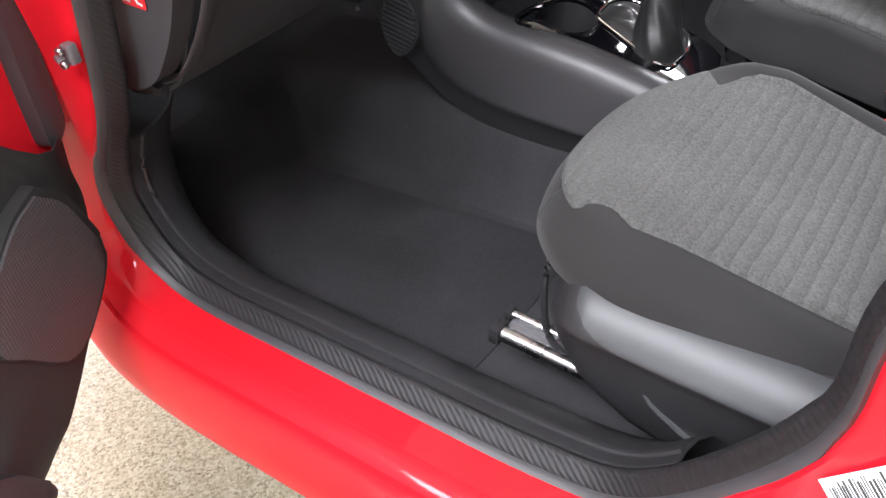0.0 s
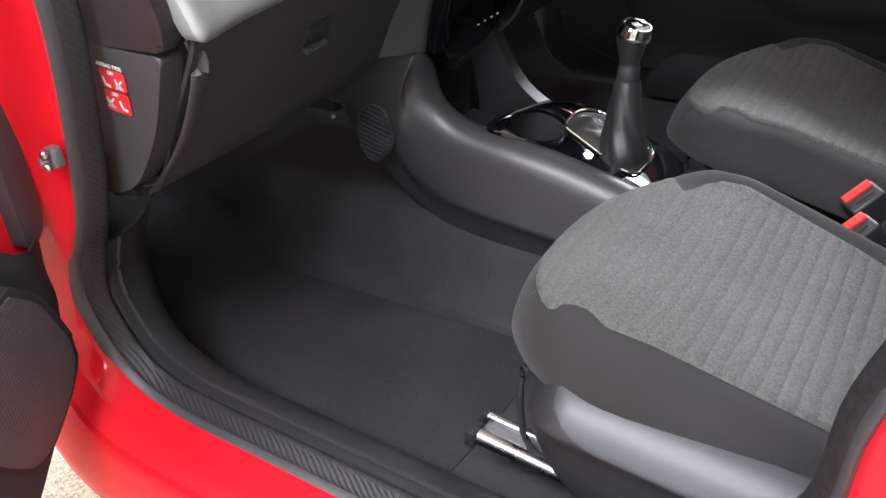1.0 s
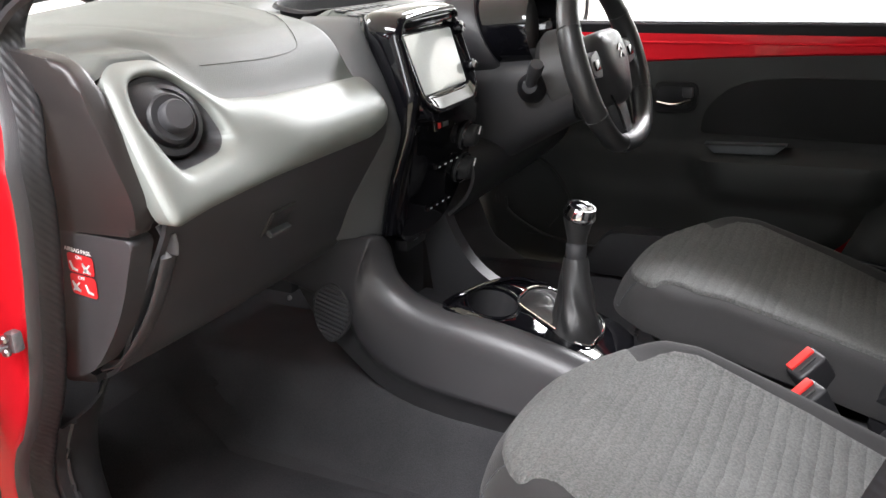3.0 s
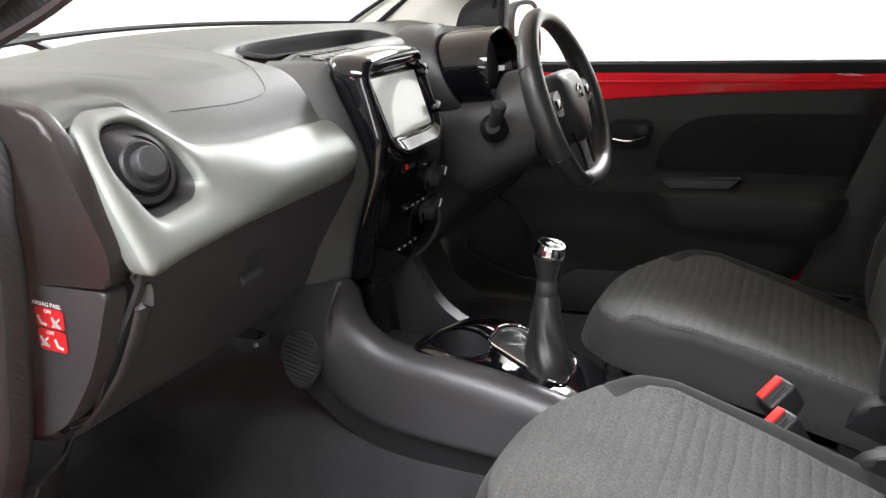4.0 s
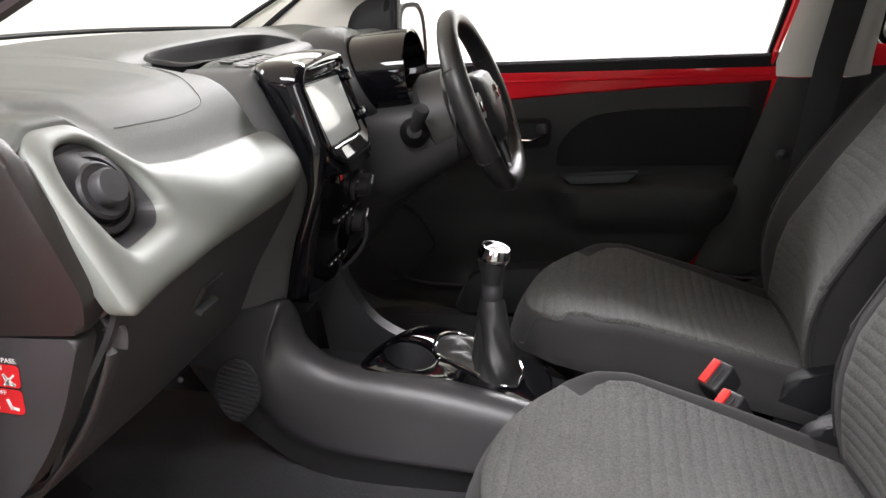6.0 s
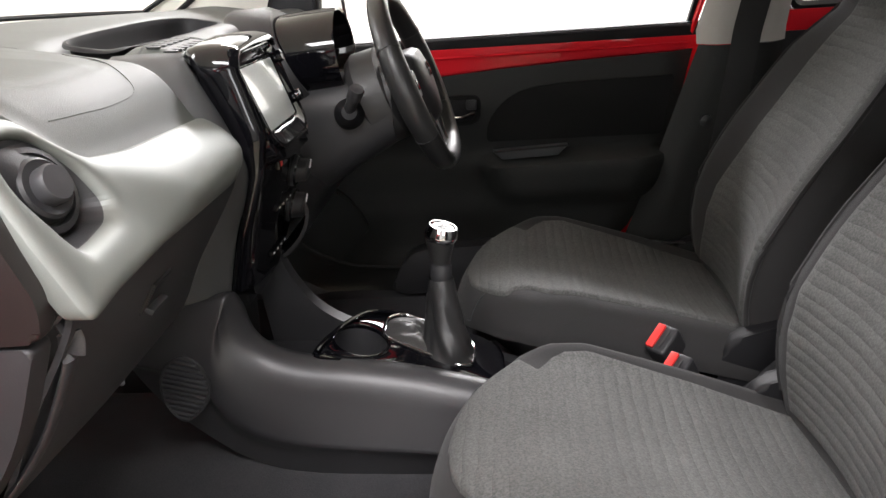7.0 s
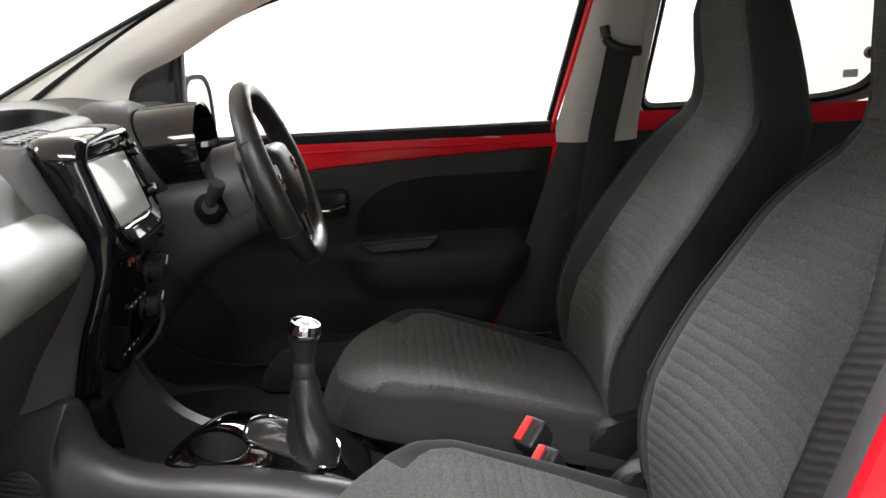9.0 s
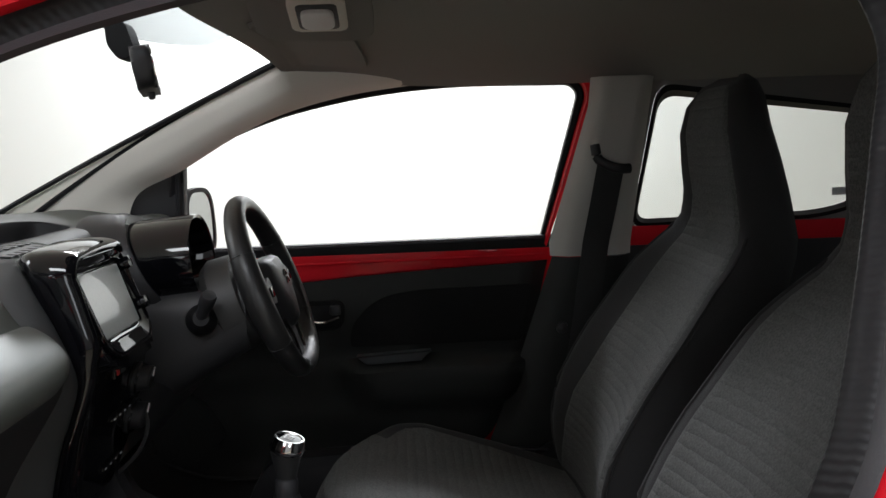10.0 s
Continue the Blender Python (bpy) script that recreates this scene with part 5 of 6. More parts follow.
        bmesh.ops.transform(bm, matrix=M, verts=bm.verts)
        part("badge_bar", bm, CHROME, w, "plain chrome badge bar")


steering()


# ---------- centre console ----------
def centre_console():
    t = thing("centre_console", (-0.2, 0, 0.38), "grained black centre console with cubby and speaker grille", "centre console")
    rim = smooth_line([(-0.495, 0.607), (-0.440, 0.652), (-0.385, 0.694), (-0.335, 0.698), (-0.300, 0.700), (-0.293, 0.660), (-0.282, 0.625), (-0.255, 0.600), (-0.210, 0.585), (-0.14, 0.576), (-0.05, 0.562), (0.05, 0.538), (0.16, 0.503)], 5)
    foot = smooth_line([(-0.495, 0.600), (-0.475, 0.560), (-0.450, 0.522), (-0.425, 0.492), (-0.395, 0.465), (-0.365, 0.440), (-0.33, 0.415), (-0.28, 0.394), (-0.22, 0.382), (-0.14, 0.376), (-0.04, 0.374), (0.07, 0.374), (0.16, 0.378)], 5)
    rows = []
    for i, (r, f) in enumerate(zip(rim, foot)):
        a, b = rim[max(0, i - 1)], rim[min(len(rim) - 1, i + 1)]
        h = math.hypot(b[0] - a[0], b[1] - a[1])
        nx, nz = -(b[1] - a[1]) / h, (b[0] - a[0]) / h
        roll = min(1.0, max(0.0, (i - 17) / 12))
        roll = roll * roll * (3 - 2 * roll)
        row = []
        for y, d in ((-0.080, 0.045), (-0.083, 0.026), (-0.088, 0.012), (-0.098, 0.003), (-0.110, 0.0), (-0.122, 0.003), (-0.134, 0.010), (-0.143, 0.021), (-0.149, 0.036)):
            d *= 0.15 + 0.85 * roll
            flat = -0.149 + (y + 0.149) * 0.3
            row.append((r[0] - nx * d, flat + (y - flat) * min(1.0, roll * 1.5), r[1] - nz * d))
        p = row[-1]
        for u in np.linspace(0.08, 1, 24):
            x, z = p[0] + (f[0] - p[0]) * u, p[2] + (f[1] - p[2]) * u
            y = -0.149 - 0.010 * math.sin(math.pi * min(1, u * 1.5))
            if u > 0.62:
                y += 0.030 * ((u - 0.62) / 0.38) ** 0.7
            crease = -0.149 - 0.019 * (u / 0.52) ** 1.1 if u < 0.52 else -0.168 + 0.045 * ((u - 0.52) / 0.48) ** 0.75
            flank = min(1.0, max(0.0, (x + 0.40) / 0.26))
            y += (crease - y) * flank * flank * (3 - 2 * flank)
            row.append((x, y, z))
        rows.append(row)
    part("near_wall", thicken(grid(rows), 0.003), CONSOLE, t, "", 70)
    far = [(-0.33, 0.60), (-0.36, 0.70), (-0.298, 0.70), (-0.278, 0.640), (-0.235, 0.575), (-0.177, 0.540), (-0.10, 0.520), (0.12, 0.455), (0.16, 0.42), (-0.3, 0.36)]
    part("far_wall", slab(fillet(far, [0, 0.01, 0.01, 0.03, 0.05, 0.04, 0.03, 0.02, 0.02, 0.02], 4), "y", 0.082, 0.112, 0.010, 3), PLASTIC, t)
    rows = [[(x, y, 0.512 + 0.004 * math.sin(y * 30)) for y in np.linspace(-0.12, 0.09, 8)] for x in np.linspace(-0.34, -0.13, 12)]
    part("cubby_floor", thicken(grid(rows), 0.006), PLASTIC, t)
    part("rear_wall", slab([(-0.14, 0.36), (0.11, 0.36), (0.11, 0.452), (-0.14, 0.452)], "x", 0.12, 0.15, 0.008), PLASTIC, t)
    rows = [[(-0.350 + 0.05 * (z - 0.51) + 0.03 * (1 - ((y + 0.015) / 0.105) ** 2) * -1, y, z) for y in np.linspace(-0.12, 0.09, 12)] for z in np.linspace(0.508, 0.72, 10)]
    part("cubby_back", thicken(grid(rows), 0.005), PLASTIC, t)
    sock = part("socket_panel", block((-0.335, 0.030, 0.648), (0.03, 0.075, 0.05), 0.008), PLASTIC, t)
    part("usb_socket", block((-0.318, 0.020, 0.645), (0.004, 0.016, 0.010), 0.002), STEEL, sock, "bright metal socket")
    part("socket_lid", lathe([(0, 0), (0.013, 0), (0.013, 0.006), (0.011, 0.009), (0, 0.009)], facing((-0.320, 0.052, 0.652), (1, -0.3, 0.1)), 18), PLASTIC, sock)
    # speaker grille
    ol = fillet([(-0.425, 0.566), (-0.408, 0.602), (-0.376, 0.618), (-0.352, 0.596), (-0.342, 0.556), (-0.362, 0.522), (-0.394, 0.500), (-0.416, 0.526)], 0.020, 5)
    g = part("speaker_rim", slab(ol, "y", -0.1605, -0.150, 0.003), INK, t, "black speaker grille frame")
    part("rim_edge", tube([(x, -0.1605, z) for x, z in ol], 0.0018, 6, True), PLASTIC, g)
    for k in range(12):
        zc = 0.606 - k * 0.0088
        hits = []
        for i in range(len(ol)):
            (ax, az), (bx, bz) = ol[i - 1], ol[i]
            fa, fb = az + 0.26 * (ax + 0.383) - zc, bz + 0.26 * (bx + 0.383) - zc
            if (fa < 0) != (fb < 0):
                hits.append(ax + (bx - ax) * fa / (fa - fb))
        if len(hits) < 2:
            continue
        xa, xb = min(hits) + 0.004, max(hits) - 0.004
        if xb - xa > 0.012:
            xm = (xa + xb) / 2
            part("slat", block((xm, -0.1625, zc - 0.26 * (xm + 0.383)), ((xb - xa) * 1.03, 0.006, 0.0044), 0.0012, pose(0, 0, 0, 0, math.degrees(math.atan(0.26)), 0)), GREYPL, g)
    part("fixing_bolt", lathe([(0, 0), (0.0045, 0), (0.0045, 0.004), (0, 0.006)], facing((-0.497, -0.130, 0.556), (0.4, -1, 0.2)), 10), CASTING, t, "grey fixing bolt")
    part("bracket", block((-0.53, -0.11, 0.575), (0.07, 0.03, 0.03), 0.006), PLASTIC, t)
    return t


centre_console()


GATE = fillet([(-0.052, 0.006), (-0.052, 0.074), (-0.026, 0.104), (0.085, 0.080), (0.102, 0.040), (0.100, -0.030), (0.070, -0.036)], [0.022, 0.03, 0.03, 0.03, 0.03, 0.02, 0.02], 6)
DECK = Matrix.Translation((-0.06, -0.024, 0.550)) @ pose(0, 0, 0, 0, 15.5, 0)


def cup_trim():
    """Piano black deck with cup ring and gear frame, sloping to the rear."""
    t = thing("gear_surround", (-0.06, -0.03, 0.52), "piano black cup holder and gear lever surround", "gear surround")
    S = DECK
    def put(bm):
        bmesh.ops.transform(bm, matrix=S, verts=bm.verts)
        return bm
    out = fillet([(-0.148, -0.092), (-0.02, -0.092), (0.140, -0.090), (0.160, -0.04), (0.150, 0.095), (-0.03, 0.116), (-0.085, 0.090), (-0.118, 0.030), (-0.142, -0.050)], [0.02, 0.02, 0.03, 0.05, 0.04, 0.05, 0.05, 0.06, 0.04], 6)
    # deck: ring between outline and cup hole
    def by_angle(poly, n=60):
        C = Vector((-0.080, -0.020))
        res = []
        for k in range(n):
            a = 2 * math.pi * k / n
            d = Vector((math.cos(a), math.sin(a)))
            best = 0.05
            for i in range(len(poly)):
                p, q = Vector(poly[i - 1]) - C, Vector(poly[i]) - C
                e = q - p
                den = d.x * e.y - d.y * e.x
                if abs(den) < 1e-9:
                    continue
                s = (p.x * e.y - p.y * e.x) / den
                u = (p.x * d.y - p.y * d.x) / den
                if s > 0 and -1e-6 <= u <= 1 + 1e-6:
                    best = s
            res.append((C.x + d.x * best, C.y + d.y * best))
        return res
    o = by_angle(out)
    h = [(-0.080 + 0.044 * math.cos(2 * math.pi * k / 60), -0.020 + 0.054 * math.sin(2 * math.pi * k / 60)) for k in range(60)]
    def mixrow(u, z):
        return [(a[0] + (b[0] - a[0]) * u, a[1] + (b[1] - a[1]) * u, z) for a, b in zip(o, h)]
    part("deck", put(grid([mixrow(-0.01, -0.03), mixrow(0.0, -0.006), mixrow(0.06, 0.0), mixrow(0.5, 0.003), mixrow(0.9, 0.004), mixrow(0.98, 0.002), mixrow(1.0, -0.005), mixrow(1.0, -0.04)], loop_u=True)), GLOSS, t, "glossy piano black deck")
    cup = put(grid([[(p[0], p[1], -0.004) for p in h], [(-0.08 + (p[0] + 0.08) * 0.9, -0.02 + (p[1] + 0.02) * 0.9, -0.060) for p in h], [(-0.08 + (p[0] + 0.08) * 0.02, -0.02 + (p[1] + 0.02) * 0.02, -0.062) for p in h]], loop_u=True))
    part("cup_well", cup, PLASTIC, t, "black plastic cup well")
    part("cup_lip", put(tube([(p[0], p[1], 0.004) for p in h], 0.0022, 6, True)), GLOSS, t)
    front = smooth_line([(-0.138, -0.088, 0.004), (-0.132, -0.050, 0.006), (-0.108, 0.030, 0.007), (-0.080, 0.082, 0.006), (-0.030, 0.110, 0.003)], 6)
    part("front_bar", put(tube(front, 0.0042, 8)), GLOSS, t, "raised glossy edge bar")
    fr = GATE
    rows = []
    for k in range(13):
        u = k / 12
        f = 0.97 - 0.90 * u
        rows.append([(0.035 + (p[0] - 0.035) * f, 0.025 + (p[1] - 0.025) * f, 0.003 + 0.014 * math.sin(math.pi * min(1.0, u * 0.9)) * (1 + 0.9 * noise.noise((p[0] * f * 55, p[1] * f * 40, 3)))) for p in fr])
    part("gaiter_base", put(grid(rows, loop_u=True)), LEATHER, t, "creased black leatherette apron", 80)
    part("chrome_frame", put(tube([(p[0], p[1], 0.006) for p in fr], 0.0026, 8, True)), CHROME, t, "thin chrome frame round the gaiter")


cup_trim()


def gear_lever():
    t = thing("gear_lever", (-0.02, -0.02, 0.56), "gear lever with pleated black gaiter and chrome-topped knob", "gear lever")
    T = Vector((-0.006, -0.006, 0.662))
    mid = (0.062, 0.018)
    fan = [(math.cos(2 * math.pi * k / 64), math.sin(2 * math.pi * k / 64)) for k in range(64)]
    foot = [DECK @ Vector((mid[0] - 0.003 + 0.046 * cs, mid[1] + 0.054 * sn, 0.002)) for cs, sn in fan]
    rows = []
    for i in range(24):
        u = i / 23
        g = (1 - u) ** 0.9
        row = []
        for k in range(64):
            a = 2 * math.pi * k / 64
            top = T + Vector((0.0185 * math.cos(a), 0.0185 * math.sin(a), 0))
            low = foot[k]
            c = Vector((top.x + (low.x - top.x) * g, top.y + (low.y - top.y) * g, low.z + (top.z - low.z) * u))
            mx, my = T.x + ((DECK @ Vector((mid[0], mid[1], 0))).x - T.x) * g, T.y + ((DECK @ Vector((mid[0], mid[1], 0))).y - T.y) * g
            sag = math.sin(math.pi * min(1, u * 1.1)) ** 0.8
            gap = lambda b: (a - radians(b) + math.pi) % (2 * math.pi) - math.pi
            fold = 1 - sag * (0.26 * math.exp(-(gap(218) / 0.42) ** 2) * (1 - u) ** 0.6 + 0.30 * math.exp(-(gap(25) / 0.30) ** 2) + 0.10 * abs(math.sin(2.5 * a + 2.2 * u)))
            fold += 0.22 * math.exp(-(gap(300) / 0.55) ** 2) * math.exp(-((u - 0.22) / 0.2) ** 2) + 0.05 * math.sin(9 * a + 14 * u) * (1 - u) * sag
            row.append((mx + (c.x - mx) * fold, my + (c.y - my) * fold, c.z))
        rows.append(row)
    part("gaiter", grid(rows, loop_u=True), LEATHER, t, "pleated black leatherette gaiter")
    ax = (0.05, -0.02, 1)
    m = facing(T, ax)
    mc = m @ Matrix.Translation((0, 0, 0.066)) @ pose(0, 0, 0, 12, 5, 0) @ Matrix.Translation((0, 0, -0.066))
    part("collar", lathe([(0.0, -0.004), (0.016, -0.004), (0.017, 0.0), (0.017, 0.020), (0.0155, 0.022), (0.0155, 0.026), (0.0, 0.026)], m, 24), PLASTIC, t)
    part("grip", lathe([(0.0, 0.024), (0.015, 0.024), (0.0165, 0.034), (0.022, 0.058), (0.0235, 0.066), (0.0, 0.066)], m, 28), LEATHER, t, "black leather grip")
    cap = part("chrome_cap", lathe([(0.0, 0.066), (0.0245, 0.066), (0.0265, 0.070), (0.0265, 0.074), (0.0235, 0.084), (0.0225, 0.0875), (0.0200, 0.0875), (0.0185, 0.085), (0.0, 0.0845)], mc, 32), CHROME, t, "polished chrome cap")
    part("shift_disc", lathe([(0.0, 0.0840), (0.0180, 0.0840), (0.0180, 0.0862), (0.0, 0.0866)], mc, 24), GLOSS, cap, "black disc with shift pattern")
    for u in (-0.005, 0.0, 0.005):
        bm = block((u, 0, 0.0870), (0.0012, 0.012, 0.0006), 0)
        bmesh.ops.transform(bm, matrix=mc, verts=bm.verts)
        part("pattern_line", bm, WHITE, cap)
    bm = block((0, 0, 0.0870), (0.011, 0.0012, 0.0006), 0)
    bmesh.ops.transform(bm, matrix=mc, verts=bm.verts)
    part("pattern_line", bm, WHITE, cap)


gear_lever()

# ---------- seats ----------
def seat_plan(inset=0.0):
    """Plan outline of a cushion: a half-elliptic nose, straight sides, rounded rear corners."""
    half, x0, x1, nose = 0.256 - inset, -0.022 + inset, 0.56 - inset, 0.19
    out = [(x0 + nose * (1 - math.cos(a)), half * math.sin(a)) for a in np.linspace(-math.pi / 2, math.pi / 2, 41)]
    half -= 0.012
    return out + [(x1 - 0.03, half), (x1 - 0.008, half - 0.012), (x1, half - 0.04), (x1, 0.0), (x1, 0.04 - half), (x1 - 0.008, 0.012 - half), (x1 - 0.03, -half)]


SEAT_PLAN = seat_plan()


def cushion_z(x, y, tilt=0.0):
    """Height of the cushion's top skin at a place, y from the seat's middle. tilt: fall to the side of positive y."""
    base = lerp([(-0.05, 0.562), (0.03, 0.576), (0.10, 0.580), (0.20, 0.564), (0.35, 0.521), (0.50, 0.474), (0.6, 0.460)], x)
    base -= tilt * y * lerp([(0.0, 1.0), (0.2, 1.2), (0.5, 2.2)], x)
    a = min(1.0, abs(y) / 0.24)
    base += 0.020 * a * a * min(1.0, max(0.0, (x - 0.08) / 0.12)) - 0.006 * (1 - a)
    if y > 0:
        base += 0.017 * math.exp(-((y - 0.216) / 0.024) ** 2) * min(1.0, max(0.0, (x - 0.07) / 0.08))
    front = max(0.0, 0.155 - x) / 0.155
    base -= 0.013 * front ** 2
    side = max(0.0, abs(y) - 0.178) / 0.075
    base -= (0.018 if y * tilt < 0 else 0.006) * min(1.3, side) ** 2.0
    base -= lerp([(0.0, 0.062), (0.005, 0.046), (0.012, 0.030), (0.022, 0.016), (0.034, 0.007), (0.05, 0.002), (0.075, 0.0)], edge_distance((x, y), SEAT_PLAN))
    return base


BACK = [(0.44, 0.520, 0.205, 0.13), (0.51, 0.520, 0.222, 0.16), (0.60, 0.525, 0.238, 0.17), (0.66, 0.541, 0.245, 0.17), (0.72, 0.574, 0.248, 0.165), (0.78, 0.609, 0.248, 0.155), (0.84, 0.648, 0.245, 0.145),
        (0.90, 0.685, 0.238, 0.13), (0.95, 0.720, 0.222, 0.115), (0.985, 0.745, 0.196, 0.105), (1.02, 0.756, 0.170, 0.098), (1.06, 0.757, 0.156, 0.095), (1.12, 0.748, 0.150, 0.090), (1.18, 0.741, 0.142, 0.080),
        (1.23, 0.747, 0.124, 0.070), (1.257, 0.760, 0.094, 0.055), (1.272, 0.785, 0.045, 0.03)]


def back_at(z):
    return [lerp([(b[0], b[k]) for b in BACK], z) for k in (1, 2, 3)]


def back_front(z, y):
    """Front skin of the backrest at a height."""
    xf, w, d = back_at(z)
    a = min(1.0, abs(y) / max(0.02, w))
    wing = lerp([(0.44, 0.02), (0.55, 0.042), (0.75, 0.044), (0.92, 0.030), (1.0, 0.008), (1.27, 0.0)], z)
    return xf - wing * a ** 2.2 + 0.012 * a ** 12


RAIL = surface("polished rail steel", (0.42, 0.42, 0.43), 0.28, 1.0, 0.1, 300, 0.15, 20)


def front_seat(cy, name, label, side_trim, mid, shift, tilt):
    """A high-backed seat. mid: the cushion's middle line, shift: how far back it stands, tilt: its fall across."""
    t = thing(name, (0.25, cy, 0.27), label, "car seat", group="front car seats")
    # cushion
    rows = []
    for inset, hz in ((0.12, -0.125), (0.065, -0.098), (0.030, -0.066), (0.011, -0.036), (0.002, -0.012), (0.0, 0.0), (0.005, 0.0), (0.012, 0.0), (0.022, 0.0)):
        o = resample(seat_plan(inset), 120)
        rows.append([(x + shift, mid + y, cushion_z(x, y, tilt) + hz if hz > -0.08 else 0.395 + 0.12 * (cushion_z(x, y, tilt) - 0.46) + (hz + 0.125)) for x, y in o])
    cx = 0.30
    for k in (0.97, 0.94, 0.90, 0.86, 0.81, 0.76, 0.70, 0.63, 0.56, 0.48, 0.40, 0.31, 0.2, 0.08):
        rows.append([(cx + (x - cx) * k + shift, mid + y * k, cushion_z(cx + (x - cx) * k, y * k, tilt)) for x, y in o])
    part("cushion", grid(rows, loop_u=True, cap=True), BLACKCLOTH, t, "black cloth cushion with rounded bolsters", 60)
    # cloth panel with a notch on either side
    rows = []
    tab_w = [(0.010, 0.022), (0.013, 0.050), (0.020, 0.083), (0.032, 0.114), (0.048, 0.142), (0.066, 0.166), (0.084, 0.184), (0.094, 0.187), (0.120, 0.154), (0.125, 0.158), (0.142, 0.187), (0.160, 0.199), (0.20, 0.202), (0.35, 0.192), (0.53, 0.170)]
    xs = list(np.linspace(0.010, 0.032, 10)) + list(np.linspace(0.036, 0.10, 18)) + list(np.linspace(0.103, 0.16, 20)) + list(np.linspace(0.17, 0.53, 34))
    for x in xs:
        w = lerp(tab_w, x)
        row = []
        for v in np.linspace(-1, 1, 61):
            shallow = 0.024 * max(0.0, 1 - abs(x - 0.121) / 0.020) if v < 0 else 0.0
            y = v * (w + shallow)
            e = (1 - abs(v)) * w / 0.006
            X = x + (tilt * 0.9) * y
            row.append((X + shift, mid + y, cushion_z(X, y, tilt) + 0.0045 - 0.008 * max(0.0, 1 - e) ** 2))
        rows.append(row)
    rows.insert(0, [(p[0] - 0.003, p[1], p[2] - 0.007) for p in rows[0]])
    part("cushion_panel", grid(rows), CLOTH_X, t, "grey ribbed melange cloth panel", 60)
    # sewn seam over the nose
    for sd in (-1, 1):
        pts = []
        for k in range(9):
            u = k / 8
            x, y = 0.046 - 0.062 * u + 0.008 * u * u, sd * (0.145 + 0.012 * u)
            y = sd * min(abs(y), 0.254 * math.sin(math.acos(max(-1.0, 1 - (x + 0.0195) / 0.19)))) if x > -0.0195 else sd * 0.02
            pts.append((x + shift, mid + y, cushion_z(x, y, tilt) + 0.0006))
        part("nose_seam", tube(pts[:6], 0.0011, 5), SEATTRIM, t, "fine grey sewn seam")
    # backrest
    zs = [0.44, 0.47, 0.50, 0.54, 0.58, 0.63, 0.68, 0.73, 0.78, 0.83, 0.88, 0.92, 0.96, 0.99, 1.02, 1.045, 1.07, 1.095, 1.12, 1.15, 1.18, 1.205, 1.23, 1.245, 1.257, 1.265, 1.270]
    rows = []
    for z in zs:
        xf, w, d = back_at(z)
        row = []
        wf = w - 0.010
        for k in range(29):
            v = -1 + 2 * k / 28
            row.append((back_front(z, v * wf), cy + v * wf, z))
        xe = back_front(z, wf)
        xb = xf + d
        side_pts = [(xe + 0.012, w), (xe + (xb - xe) * 0.35, w + 0.004), (xe + (xb - xe) * 0.65, w + 0.002), (xe + (xb - xe) * 0.88, w - 0.012), (xb - 0.004, w - 0.045)]
        for X, Yw in side_pts:
            row.append((X, cy + max(0.01, Yw), z + 0.01))
        for k in range(5):
            v = 0.7 - 1.4 * k / 4
            row.append((xb + 0.006 * (1 - abs(v)), cy + v * max(0.02, w - 0.05), z + 0.015))
        for X, Yw in reversed(side_pts):
            row.append((X, cy - max(0.01, Yw), z + 0.01))
        rows.append(row)
    part("backrest", grid(rows, loop_u=True, cap=True), BLACKCLOTH, t, "black cloth high backrest with built-in head rest", 60)
    rows = []
    for z in np.linspace(0.49, 1.262, 70):
        xf, w, d = back_at(z)
        wi = (w - 0.010) * lerp([(0.49, 0.88), (0.7, 0.93), (0.95, 0.93), (1.03, 0.93), (1.27, 0.92)], z)
        row = []
        outer = lerp([(0.49, 0.95), (0.56, 0.80), (0.72, 0.64), (0.90, 0.58), (1.02, 0.60), (1.27, 0.70)], z)
        for q in np.linspace(-1, 1, 37):
            v = q * (outer if q * side_trim > 0 else 1.0)
            e = (1 - abs(q)) * 18
            row.append((back_front(z, v * wi) - (0.004 if e > 1 else -0.002 + 0.006 * e), cy + v * wi, z))
        rows.append(row)
    part("backrest_panel", grid(rows), CLOTH_Z, t, "grey ribbed melange cloth panel", 60)
    for s in (-1, 1):
        pts = []
        for z in np.linspace(0.50, 1.0, 26):
            xf, w, d = back_at(z)
            pts.append((back_front(z, w - 0.010) + 0.002, cy + s * (w - 0.006), z))
        part("piping", tube(pts, 0.0045, 6), BLACKCLOTH, t, "black corded seam")
    # side plastics
    for s in (-1, 1):
        big = (s == side_trim)
        rows = []
        for u in np.linspace(0, 1, 30):
            x = 0.098 + 0.40 * u
            round_f = max(0.0, 1 - u / 0.13) ** 2
            zt = 0.533 - 0.030 * u - 0.018 * round_f
            low = lerp([(0.098, 0.438), (0.125, 0.408), (0.155, 0.378), (0.205, 0.345), (0.25, 0.332), (0.50, 0.330)], x)
            prof = [(0.218, zt + 0.004), (0.240, zt - 0.003), (0.258, zt - 0.016), (0.270, zt - 0.031), (0.2735, zt - 0.038), (0.2725, zt - 0.045), (0.2675, zt - 0.062), (0.261, 0.5 * (zt - 0.062 + low)), (0.250, low + 0.012), (0.225, low)]
            rows.append([(x, cy + s * y * (1 - 0.13 * round_f), z) for y, z in smooth_line(prof, 3)])
